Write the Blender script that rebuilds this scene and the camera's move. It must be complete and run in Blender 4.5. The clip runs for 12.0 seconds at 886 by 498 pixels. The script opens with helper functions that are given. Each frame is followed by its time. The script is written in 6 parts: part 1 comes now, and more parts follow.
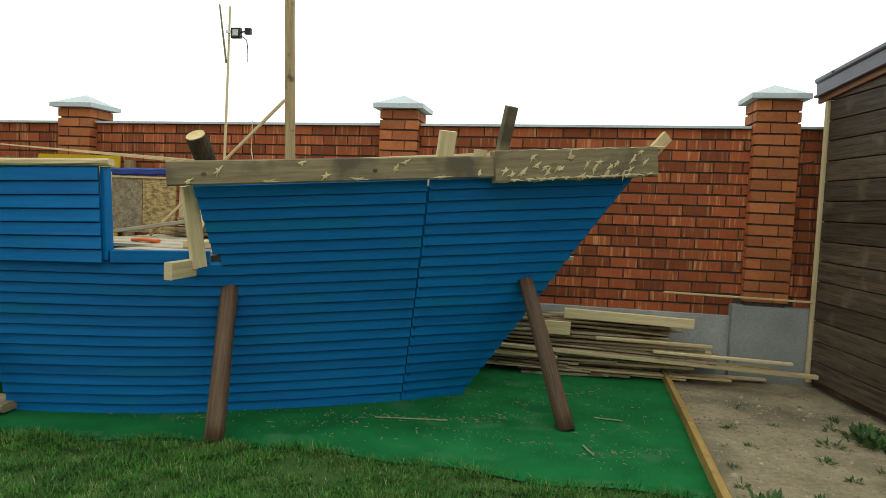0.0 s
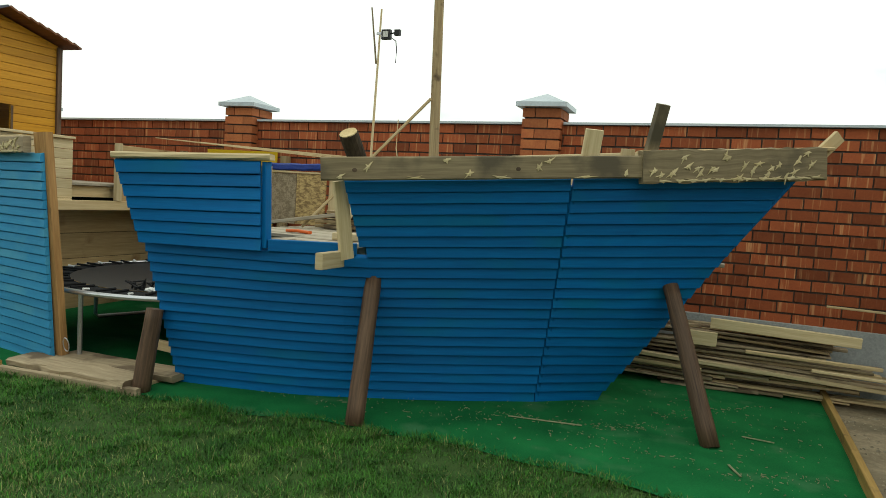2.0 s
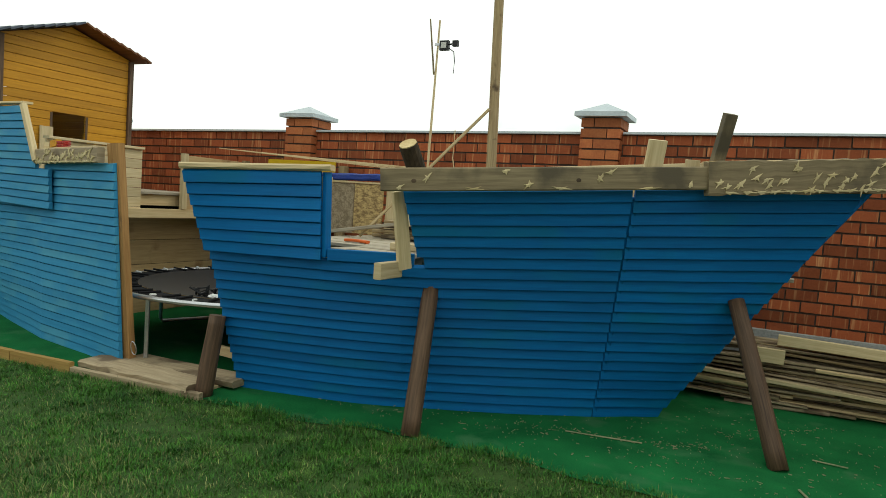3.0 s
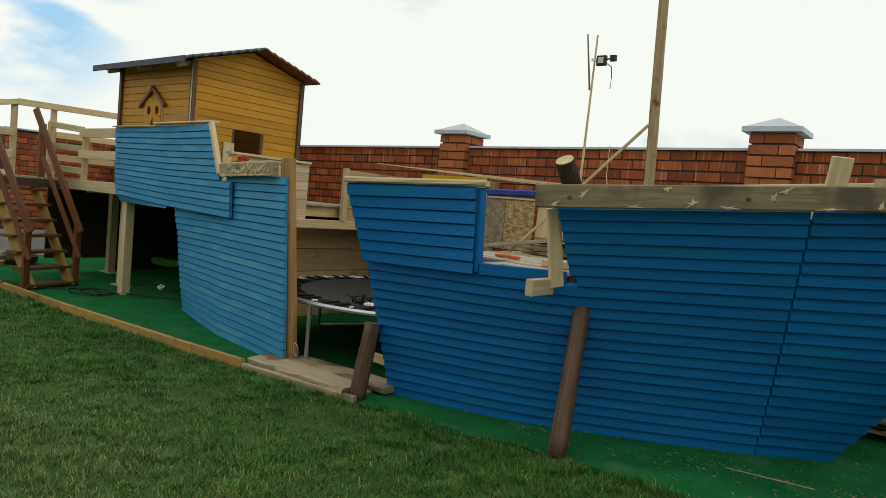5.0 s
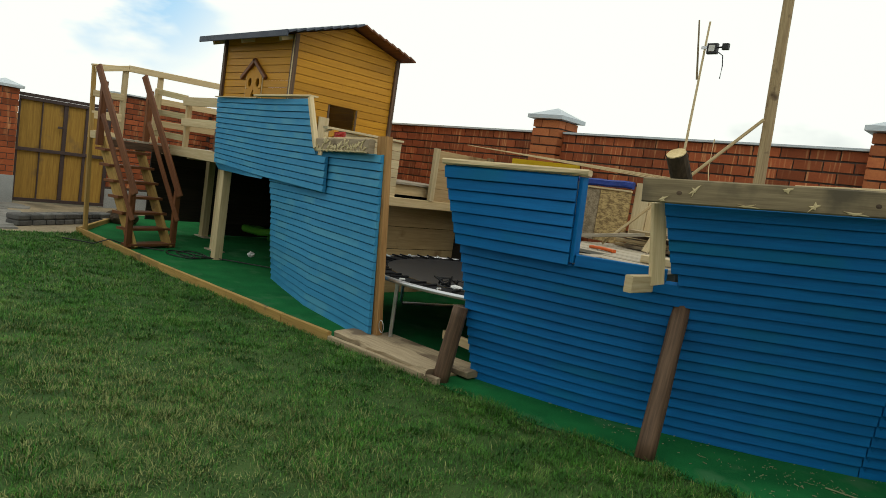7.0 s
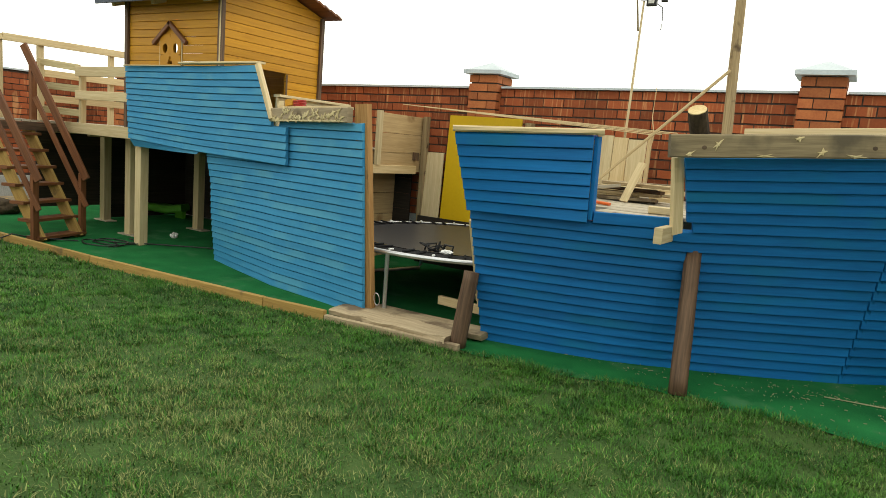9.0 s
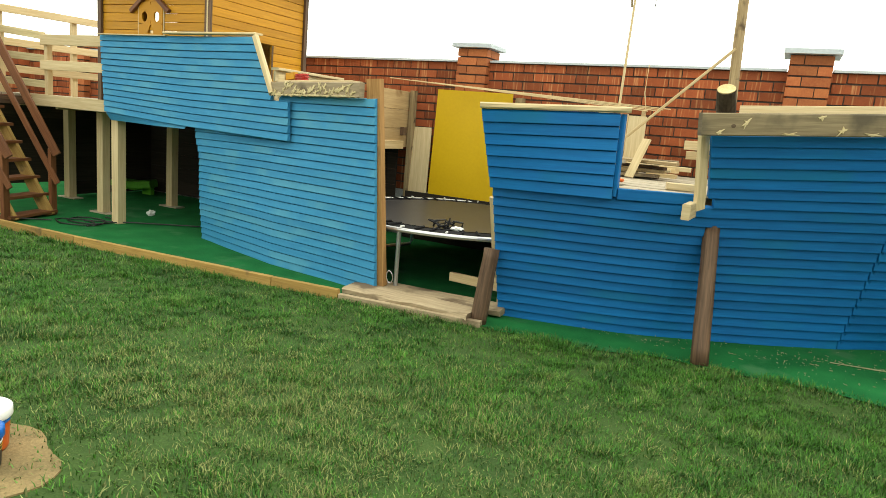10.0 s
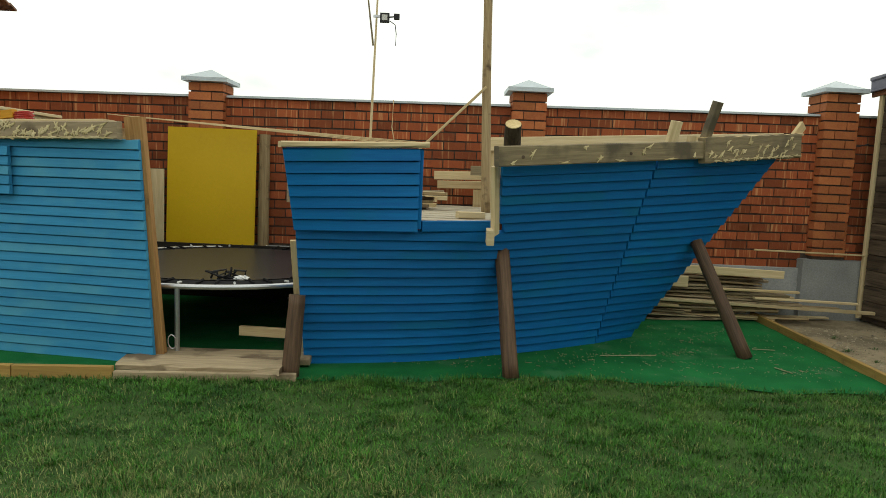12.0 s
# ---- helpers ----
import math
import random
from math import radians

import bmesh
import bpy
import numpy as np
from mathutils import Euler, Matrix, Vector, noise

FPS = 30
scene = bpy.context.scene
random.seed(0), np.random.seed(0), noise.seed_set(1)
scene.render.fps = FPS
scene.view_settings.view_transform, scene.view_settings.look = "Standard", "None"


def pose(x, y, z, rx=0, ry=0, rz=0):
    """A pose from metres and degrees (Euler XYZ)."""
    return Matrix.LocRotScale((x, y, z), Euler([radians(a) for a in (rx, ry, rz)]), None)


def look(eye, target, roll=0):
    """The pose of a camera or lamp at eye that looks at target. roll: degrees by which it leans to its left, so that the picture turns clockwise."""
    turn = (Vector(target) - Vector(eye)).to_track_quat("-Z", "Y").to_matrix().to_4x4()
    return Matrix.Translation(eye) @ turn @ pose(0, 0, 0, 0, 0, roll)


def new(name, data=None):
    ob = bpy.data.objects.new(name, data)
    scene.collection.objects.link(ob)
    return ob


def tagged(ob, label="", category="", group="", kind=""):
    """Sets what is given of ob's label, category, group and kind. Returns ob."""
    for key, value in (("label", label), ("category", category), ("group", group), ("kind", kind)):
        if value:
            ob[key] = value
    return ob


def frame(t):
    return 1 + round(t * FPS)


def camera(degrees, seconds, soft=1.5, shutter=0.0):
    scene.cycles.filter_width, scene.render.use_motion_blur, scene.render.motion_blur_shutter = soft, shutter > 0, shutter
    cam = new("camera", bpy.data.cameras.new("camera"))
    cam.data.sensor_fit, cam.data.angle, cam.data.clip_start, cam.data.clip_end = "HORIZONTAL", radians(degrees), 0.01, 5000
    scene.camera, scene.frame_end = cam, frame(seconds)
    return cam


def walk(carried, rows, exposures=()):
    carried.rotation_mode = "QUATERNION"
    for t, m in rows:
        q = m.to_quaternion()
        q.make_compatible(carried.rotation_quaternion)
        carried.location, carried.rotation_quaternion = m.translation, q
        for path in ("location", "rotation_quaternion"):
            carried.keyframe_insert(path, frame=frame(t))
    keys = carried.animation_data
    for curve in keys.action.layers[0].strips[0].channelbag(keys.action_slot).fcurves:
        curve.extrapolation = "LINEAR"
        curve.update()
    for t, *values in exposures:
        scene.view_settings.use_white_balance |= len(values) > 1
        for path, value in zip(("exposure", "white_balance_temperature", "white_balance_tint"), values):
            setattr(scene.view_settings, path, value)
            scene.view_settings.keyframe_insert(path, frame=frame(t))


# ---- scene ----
cam = camera(66.5, 12.0, soft=0.6)
PATH = [
    (0, (0.591, 0.484, 1.516), (0.25, 2.45, 1.387), 2.4),
    (0.5, (0.58, 0.484, 1.513), (0.133, 2.429, 1.377), 2.7),
    (1, (0.569, 0.487, 1.512), (0.048, 2.414, 1.384), 3.1),
    (1.5, (0.546, 0.478, 1.515), (-0.033, 2.388, 1.377), 3.6),
    (2, (0.541, 0.481, 1.51), (-0.175, 2.343, 1.357), 3.8),
    (2.5, (0.516, 0.481, 1.505), (-0.272, 2.313, 1.352), 3.7),
    (3, (0.499, 0.482, 1.519), (-0.36, 2.283, 1.382), 4.1),
    (5, (0.448, 0.45, 1.514), (-0.772, 2.03, 1.389), 5.3),
    (5.5, (0.44, 0.436, 1.518), (-0.881, 1.931, 1.375), 5.3),
    (6, (0.418, 0.425, 1.513), (-0.966, 1.861, 1.359), 5.5),
    (6.5, (0.38, 0.427, 1.502), (-1.059, 1.803, 1.314), 6.3),
    (7, (0.296, 0.395, 1.522), (-1.076, 1.835, 1.316), 8.5),
    (7.2, (0.227, 0.349, 1.524), (-1.115, 1.822, 1.343), 8.1),
    (8.8, (-0.521, -0.15, 1.504), (-1.569, 1.54, 1.286), 7.7),
    (9, (-0.616, -0.281, 1.518), (-1.638, 1.411, 1.216), 4.8),
    (9.5, (-0.864, -0.487, 1.552), (-1.753, 1.276, 1.233), 6.7),
    (10, (-1.15, -0.573, 1.505), (-2.008, 1.196, 1.137), 5.0),
    (10.5, (-1.421, -0.688, 1.501), (-2.191, 1.137, 1.224), 6.1),
    (11, (-1.715, -0.836, 1.521), (-2.345, 1.045, 1.268), 0.3),
    (11.5, (-1.903, -0.757, 1.478), (-2.369, 1.183, 1.34), -0.3),
    (12, (-2.053, -0.632, 1.488), (-2.033, 1.356, 1.271), 2.5),
]
EXPOSURES = [(0, -0.66, 6450, 2), (1.5, -0.82, 6450, 1), (3.2, -0.85, 6450, 2), (5, -1.13, 6450, 7), (6.5, -1.10, 6450, 7), (7.2, -0.97, 6550, 6), (8.8, -0.48, 6800, 6),
             (9, -0.33, 6850, 6), (9.5, 0.0, 6900, 5), (10, 0.10, 7000, 4), (10.5, 0.08, 7100, 8), (11, -0.16, 6900, 9), (11.5, -0.57, 6700, 7), (12, -0.84, 6650, 4)]
walk(cam, [(t, look(eye, target, roll)) for t, eye, target, roll in PATH], EXPOSURES)

# ---- world, sun ----
world = bpy.data.worlds.new("sky")
scene.world = world
world.use_nodes = True
wn, wl = world.node_tree.nodes, world.node_tree.links
wn.clear()
SUN_EL, SUN_AZ = 50.0, 62.0
sky = wn.new("ShaderNodeTexSky")
sky.sky_type = "NISHITA"
sky.sun_disc = False
sky.sun_elevation, sky.sun_rotation = radians(SUN_EL), radians(SUN_AZ)
gain = wn.new("ShaderNodeVectorMath")
gain.operation = "SCALE"
gain.inputs["Scale"].default_value = 0.16
wl.new(sky.outputs[0], gain.inputs[0])
coord = wn.new("ShaderNodeTexCoord")
clouds = wn.new("ShaderNodeTexNoise")
clouds.inputs["Scale"].default_value, clouds.inputs["Detail"].default_value = 2.3, 7.0
stretch = wn.new("ShaderNodeMapping")
stretch.inputs["Scale"].default_value = (1, 1, 2.6)
stretch.inputs["Location"].default_value = (0.35, 0.1, 0)
wl.new(coord.outputs["Generated"], stretch.inputs[0])
wl.new(stretch.outputs[0], clouds.inputs["Vector"])
cover = wn.new("ShaderNodeValToRGB")
cover.color_ramp.elements[0].position, cover.color_ramp.elements[1].position = 0.27, 0.40
cover.color_ramp.elements[0].color = (0.25, 0.25, 0.25, 1)
wl.new(clouds.outputs[0], cover.inputs[0])
blend = wn.new("ShaderNodeMixRGB")
blend.inputs[2].default_value = (2.05, 2.09, 1.98, 1)
wl.new(cover.outputs[0], blend.inputs[0])
wl.new(gain.outputs[0], blend.inputs[1])
# a break in the clouds, low on the left
aim = wn.new("ShaderNodeVectorMath")
aim.operation = "DOT_PRODUCT"
aim.inputs[1].default_value = (-0.925, 0.312, 0.222)
unit = wn.new("ShaderNodeVectorMath")
unit.operation = "NORMALIZE"
wl.new(coord.outputs["Generated"], unit.inputs[0])
wl.new(unit.outputs[0], aim.inputs[0])
gap = wn.new("ShaderNodeMapRange")
gap.inputs[1].default_value, gap.inputs[2].default_value = 0.987, 0.9985
wl.new(aim.outputs["Value"], gap.inputs[0])
torn = wn.new("ShaderNodeTexNoise")
torn.inputs["Scale"].default_value, torn.inputs["Detail"].default_value = 7.0, 6.0
wl.new(stretch.outputs[0], torn.inputs["Vector"])
edge = wn.new("ShaderNodeMapRange")
edge.inputs[1].default_value, edge.inputs[2].default_value = 0.46, 0.62
wl.new(torn.outputs[0], edge.inputs[0])
both = wn.new("ShaderNodeMath")
both.operation = "MULTIPLY"
wl.new(gap.outputs[0], both.inputs[0])
wl.new(edge.outputs[0], both.inputs[1])
rift = wn.new("ShaderNodeMixRGB")
rift.inputs[2].default_value = (0.85, 1.42, 1.95, 1)
wl.new(both.outputs[0], rift.inputs[0])
wl.new(blend.outputs[0], rift.inputs[1])
bg = wn.new("ShaderNodeBackground")
wl.new(rift.outputs[0], bg.inputs[0])
bg.inputs[1].default_value = 1.0
wo = wn.new("ShaderNodeOutputWorld")
wl.new(bg.outputs[0], wo.inputs[0])

sun = new("sun", bpy.data.lights.new("sun", "SUN"))
sun.data.energy, sun.data.angle, sun.data.color = 0.9, radians(18), (1.0, 0.95, 0.88)
sun.matrix_world = look((0, 0, 0), (-math.sin(radians(SUN_AZ)) * math.cos(radians(SUN_EL)), -math.cos(radians(SUN_AZ)) * math.cos(radians(SUN_EL)), -math.sin(radians(SUN_EL))))


# ---- materials ----
def material(name, col, col2=None, scale=6.0, fine=60.0, rough=0.8, bump=0.3, metal=0.0, stretch=(1, 1, 1), uv=False, rand=0.12, depth=0.004, spread=(0.35, 0.65), dirt=None, dirt_scale=2.0, dirt_from=0.6, dirt_stretch=None, spec=0.3):
    """Two noises mix two colours; a third may lay stains; each object varies a little in brightness."""
    m = bpy.data.materials.new(name)
    m.use_nodes = True
    n, l = m.node_tree.nodes, m.node_tree.links
    b = n["Principled BSDF"]
    b.inputs["Roughness"].default_value, b.inputs["Metallic"].default_value = rough, metal
    b.inputs["Specular IOR Level"].default_value = spec
    col2 = col2 or tuple(c * 0.7 for c in col)
    tc, info = n.new("ShaderNodeTexCoord"), n.new("ShaderNodeObjectInfo")
    shift = n.new("ShaderNodeVectorMath")
    shift.operation = "ADD"
    kick = n.new("ShaderNodeMath")
    kick.operation = "MULTIPLY"
    kick.inputs[1].default_value = 37.0
    l.new(info.outputs["Random"], kick.inputs[0])
    l.new(tc.outputs["UV" if uv else "Object"], shift.inputs[0])
    l.new(kick.outputs[0], shift.inputs[1])
    mp = n.new("ShaderNodeMapping")
    mp.inputs["Scale"].default_value = stretch
    l.new(shift.outputs[0], mp.inputs[0])
    big, small = n.new("ShaderNodeTexNoise"), n.new("ShaderNodeTexNoise")
    big.inputs["Scale"].default_value, big.inputs["Detail"].default_value = scale, 5.0
    small.inputs["Scale"].default_value, small.inputs["Detail"].default_value = fine, 4.0
    l.new(mp.outputs[0], big.inputs["Vector"])
    l.new(mp.outputs[0], small.inputs["Vector"])
    both = n.new("ShaderNodeMath")
    both.operation = "MULTIPLY_ADD"
    both.inputs[1].default_value = 0.45
    half = n.new("ShaderNodeMath")
    half.operation = "MULTIPLY"
    half.inputs[1].default_value = 0.55
    l.new(big.outputs[0], half.inputs[0])
    l.new(small.outputs[0], both.inputs[0])
    l.new(half.outputs[0], both.inputs[2])
    ramp = n.new("ShaderNodeValToRGB")
    e = ramp.color_ramp.elements
    e[0].position, e[1].position = spread
    e[0].color, e[1].color = (*col2, 1), (*col, 1)
    l.new(both.outputs[0], ramp.inputs[0])
    out = ramp.outputs[0]
    if dirt:
        st = n.new("ShaderNodeTexNoise")
        st.inputs["Scale"].default_value, st.inputs["Detail"].default_value = dirt_scale, 6.0
        if dirt_stretch:
            dm = n.new("ShaderNodeMapping")
            dm.inputs["Scale"].default_value = dirt_stretch
            l.new(shift.outputs[0], dm.inputs[0])
            l.new(dm.outputs[0], st.inputs["Vector"])
        else:
            l.new(shift.outputs[0], st.inputs["Vector"])
        sr = n.new("ShaderNodeValToRGB")
        sr.color_ramp.elements[0].position, sr.color_ramp.elements[1].position = dirt_from, dirt_from + 0.12
        l.new(st.outputs[0], sr.inputs[0])
        mx = n.new("ShaderNodeMixRGB")
        mx.inputs[2].default_value = (*dirt, 1)
        l.new(sr.outputs[0], mx.inputs[0])
        l.new(out, mx.inputs[1])
        out = mx.outputs[0]
    hsv = n.new("ShaderNodeHueSaturation")
    rng = n.new("ShaderNodeMapRange")
    rng.inputs[3].default_value, rng.inputs[4].default_value = 1 - rand, 1 + rand
    l.new(info.outputs["Random"], rng.inputs[0])
    l.new(rng.outputs[0], hsv.inputs["Value"])
    l.new(out, hsv.inputs["Color"])
    l.new(hsv.outputs[0], b.inputs["Base Color"])
    bp = n.new("ShaderNodeBump")
    bp.inputs["Strength"].default_value, bp.inputs["Distance"].default_value = bump, depth
    l.new(both.outputs[0], bp.inputs["Height"])
    l.new(bp.outputs[0], b.inputs["Normal"])
    return m


def wood(name, col, col2, rand=0.14, rough=0.75, bump=0.4, **k):
    return material(name, col, col2, scale=1.6, fine=5.0, rough=rough, bump=bump, stretch=(1.2, 22, 22), uv=True, rand=rand, **k)


def island_tint(m, amount=0.3):
    """Varies brightness piece by piece inside one mesh."""
    n, l = m.node_tree.nodes, m.node_tree.links
    b = n["Principled BSDF"]
    old = b.inputs["Base Color"].links[0].from_socket
    g, r, h = n.new("ShaderNodeNewGeometry"), n.new("ShaderNodeMapRange"), n.new("ShaderNodeHueSaturation")
    r.inputs[3].default_value, r.inputs[4].default_value = 1 - amount, 1 + amount
    l.new(g.outputs["Random Per Island"], r.inputs[0])
    l.new(r.outputs[0], h.inputs["Value"])
    l.new(old, h.inputs["Color"])
    l.new(h.outputs[0], b.inputs["Base Color"])
    return m


BLUE = wood("deep_blue_paint", (0.003, 0.150, 0.41), (0.002, 0.108, 0.325), rand=0.1, rough=0.6, spec=0.2, bump=0.35, dirt=(0.003, 0.140, 0.31), dirt_scale=1.1, dirt_from=0.54)
PALE_BLUE = wood("thin_blue_paint", (0.05, 0.28, 0.49), (0.027, 0.205, 0.41), rand=0.06, rough=0.65, spec=0.2, bump=0.35, spread=(0.3, 0.7), dirt=(0.07, 0.29, 0.45), dirt_scale=1.6, dirt_from=0.52)
PINE = wood("fresh_pine", (0.60, 0.47, 0.27), (0.47, 0.34, 0.17))
PALE = wood("pale_sawn_wood", (0.66, 0.54, 0.33), (0.51, 0.39, 0.21))
WEATHERED = wood("weathered_board", (0.27, 0.215, 0.125), (0.15, 0.115, 0.066), dirt=(0.095, 0.078, 0.05), dirt_scale=2.6, dirt_from=0.53)
DECK = wood("grey_deck_board", (0.47, 0.41, 0.32), (0.33, 0.28, 0.20))
TAN = wood("trodden_plank", (0.41, 0.325, 0.21), (0.25, 0.19, 0.115), dirt=(0.14, 0.10, 0.062), dirt_scale=3.5, dirt_from=0.5)
CHIPPED = wood("chipped_wood", (0.63, 0.53, 0.32), (0.45, 0.36, 0.18))
BROWN = wood("brown_stained_log", (0.155, 0.093, 0.055), (0.055, 0.032, 0.02), rough=0.6)
KNOT = wood("dark_knot", (0.11, 0.075, 0.045), (0.06, 0.04, 0.026))
BARK = material("dark_bark", (0.085, 0.06, 0.035), (0.03, 0.022, 0.014), scale=9, fine=50, rough=0.95, bump=0.8, stretch=(1, 1, 0.3))
CUT = material("cut_log_end", (0.62, 0.49, 0.26), (0.42, 0.30, 0.13), scale=10, fine=60)
MAST = wood("peeled_pole", (0.40, 0.30, 0.16), (0.22, 0.15, 0.075), dirt=(0.10, 0.065, 0.035), dirt_scale=7, dirt_from=0.60)
ORANGE = wood("orange_stained_board", (0.56, 0.275, 0.018), (0.43, 0.19, 0.011), rand=0.12, rough=0.55, dirt=(0.25, 0.10, 0.015), dirt_scale=7.0, dirt_from=0.68)
STAIR = wood("red_brown_stain", (0.21, 0.082, 0.032), (0.115, 0.042, 0.018), rough=0.5)
DOORPOST = wood("red_brown_sawn_post", (0.40, 0.225, 0.085), (0.26, 0.135, 0.045), dirt=(0.15, 0.085, 0.04), dirt_scale=5.0)
STRIP = wood("ochre_edging_board", (0.45, 0.29, 0.09), (0.30, 0.18, 0.05), dirt=(0.16, 0.11, 0.05), dirt_scale=5.0)
GATE = wood("varnished_gate_board", (0.40, 0.235, 0.045), (0.26, 0.14, 0.025), dirt=(0.20, 0.12, 0.045), dirt_scale=3.0, dirt_from=0.58)
IRON = material("dark_brown_iron", (0.075, 0.05, 0.045), (0.05, 0.033, 0.03), rough=0.55)
YELLOW = material("yellow_paint", (0.72, 0.47, 0.012), (0.62, 0.39, 0.008), scale=2.5, fine=30, rough=0.45, bump=0.06, spread=(0.2, 0.8))
MORTAR = material("dark_mortar", (0.10, 0.075, 0.06), (0.055, 0.041, 0.034), scale=20, fine=120, rough=0.95)
BRICK_LOOK = dict(scale=7, fine=60, rough=0.85, bump=0.5, spread=(0.25, 0.75), dirt=(0.44, 0.205, 0.088), dirt_scale=1.0, dirt_from=0.56, dirt_stretch=(38, 9, 2.2))
BRICK = material("red_brick", (0.335, 0.088, 0.03), (0.22, 0.054, 0.02), rand=0.36, **BRICK_LOOK)
BRICKS = island_tint(material("red_brick_run", (0.335, 0.088, 0.03), (0.22, 0.054, 0.02), rand=0.0, **BRICK_LOOK), 0.34)
PIERBRICK = material("pier_brick", (0.42, 0.145, 0.05), (0.31, 0.09, 0.033), scale=5, fine=50, rough=0.8, bump=0.3, rand=0.3)
ZINC = material("galvanised_sheet", (0.52, 0.57, 0.60), (0.42, 0.47, 0.50), scale=3, fine=40, rough=0.5, bump=0.05, metal=0.25)
CONCRETE = material("concrete_plinth", (0.37, 0.38, 0.37), (0.24, 0.25, 0.245), scale=3, fine=60, rough=0.92, bump=0.4)
SHED = wood("dark_stained_shed_board", (0.10, 0.072, 0.046), (0.024, 0.017, 0.012), rand=0.35, rough=0.65, dirt=(0.13, 0.095, 0.065), dirt_scale=3.0)
# near black, for added boards that stand in for deep shade
SHADE_BOARD = wood("near_black_shade_board", (0.038, 0.028, 0.02), (0.018, 0.014, 0.010), rand=0.3, rough=0.8)
SLATE = material("blue_grey_roof", (0.085, 0.10, 0.135), (0.05, 0.06, 0.085), scale=6, fine=70, rough=0.6)
CARPET = material("green_carpet", (0.020, 0.185, 0.052), (0.007, 0.088, 0.025), scale=3.2, fine=120, rough=0.97, bump=0.6, depth=0.006, spread=(0.3, 0.7), spec=0.1, dirt=(0.042, 0.16, 0.062), dirt_scale=3.1, dirt_from=0.58)
SOIL = material("lawn_soil", (0.058, 0.11, 0.022), (0.028, 0.065, 0.013), scale=3.0, fine=90, rough=0.97, bump=0.8, depth=0.015)
DIRT = material("bare_dirt", (0.37, 0.30, 0.195), (0.20, 0.16, 0.10), scale=3.5, fine=30, rough=0.97, bump=0.9, depth=0.02, dirt=(0.15, 0.125, 0.08), dirt_scale=1.3, dirt_from=0.52)
SAND = material("yellow_sand", (0.31, 0.225, 0.105), (0.17, 0.13, 0.06), scale=4, fine=90, rough=0.97, bump=0.8, depth=0.012)
FAR = material("far_field", (0.10, 0.115, 0.05), (0.07, 0.075, 0.035), scale=0.2, fine=3, rough=0.98)
STONE = material("grey_paving_stone", (0.27, 0.262, 0.235), (0.165, 0.16, 0.145), scale=4, fine=50, rough=0.9, bump=0.4, rand=0.25)
BEDSTONE = material("dark_bed_stone", (0.17, 0.165, 0.155), (0.09, 0.09, 0.085), scale=6, fine=50, rough=0.9, bump=0.6, rand=0.3)
HEM = material("black_edge_webbing", (0.022, 0.022, 0.024), (0.014, 0.014, 0.015), fine=120, rough=0.9, bump=0.3, spec=0.1)
STEEL = material("galvanised_tube", (0.62, 0.63, 0.65), (0.5, 0.5, 0.52), scale=9, fine=60, rough=0.3, bump=0.03, metal=0.85)
MAT = material("black_jumping_mat", (0.04, 0.04, 0.044), (0.028, 0.028, 0.031), scale=8, fine=300, rough=0.34, bump=0.3, depth=0.001)
BLACK = material("black_plastic", (0.018, 0.018, 0.02), (0.012, 0.012, 0.013), rough=0.45, bump=0.05)
WHITE = material("white_plastic", (0.80, 0.80, 0.78), (0.72, 0.72, 0.70), rough=0.4, bump=0.03, spread=(0.2, 0.8))
BUCKETBLUE = material("blue_plastic", (0.015, 0.14, 0.52), (0.012, 0.11, 0.44), rough=0.35, bump=0.03)
BUCKETORANGE = material("orange_label", (0.66, 0.13, 0.02), (0.6, 0.10, 0.02), rough=0.4, bump=0.02)
REDTOY = material("red_plastic", (0.42, 0.03, 0.02), (0.34, 0.02, 0.015), rough=0.4, bump=0.03)
GREENTOY = material("lime_plastic", (0.10, 0.36, 0.03), (0.08, 0.28, 0.02), rough=0.4, bump=0.03)
TARP = material("blue_tarp", (0.02, 0.05, 0.28), (0.015, 0.035, 0.19), scale=9, fine=40, rough=0.4, bump=0.6, depth=0.02)
OSB = material("osb_board", (0.54, 0.38, 0.16), (0.22, 0.14, 0.06), scale=16, fine=45, rough=0.8, bump=0.4, stretch=(1, 1, 2.2), spread=(0.42, 0.58))
CHIPBOARD = material("chipboard", (0.36, 0.28, 0.18), (0.20, 0.15, 0.09), scale=24, fine=70, rough=0.85, bump=0.4, spread=(0.42, 0.58))
PLY = wood("plywood", (0.52, 0.37, 0.19), (0.38, 0.255, 0.12), dirt=(0.27, 0.16, 0.07), dirt_scale=3.0, dirt_from=0.62)
LEAF = material("weed_leaf", (0.07, 0.135, 0.035), (0.035, 0.075, 0.02), scale=20, fine=80, rough=0.7)
GRASS = island_tint(material("grass_blade", (0.058, 0.186, 0.016), (0.020, 0.085, 0.008), scale=2.2, fine=16, rough=0.55, bump=0.0, rand=0.0, spread=(0.38, 0.62), dirt=(0.105, 0.20, 0.035), dirt_scale=2.6, dirt_from=0.57), 0.6)
DRYGRASS = island_tint(material("dry_grass_blade", (0.25, 0.27, 0.095), (0.14, 0.17, 0.05), scale=2.0, fine=14, rough=0.6, bump=0.0, rand=0.0), 0.5)
SHAVING = material("wood_shaving", (0.34, 0.34, 0.19), (0.15, 0.20, 0.10), rough=0.9)
LAMPGLASS = material("floodlight_glass", (0.55, 0.55, 0.5), (0.45, 0.45, 0.42), rough=0.15, bump=0.0)


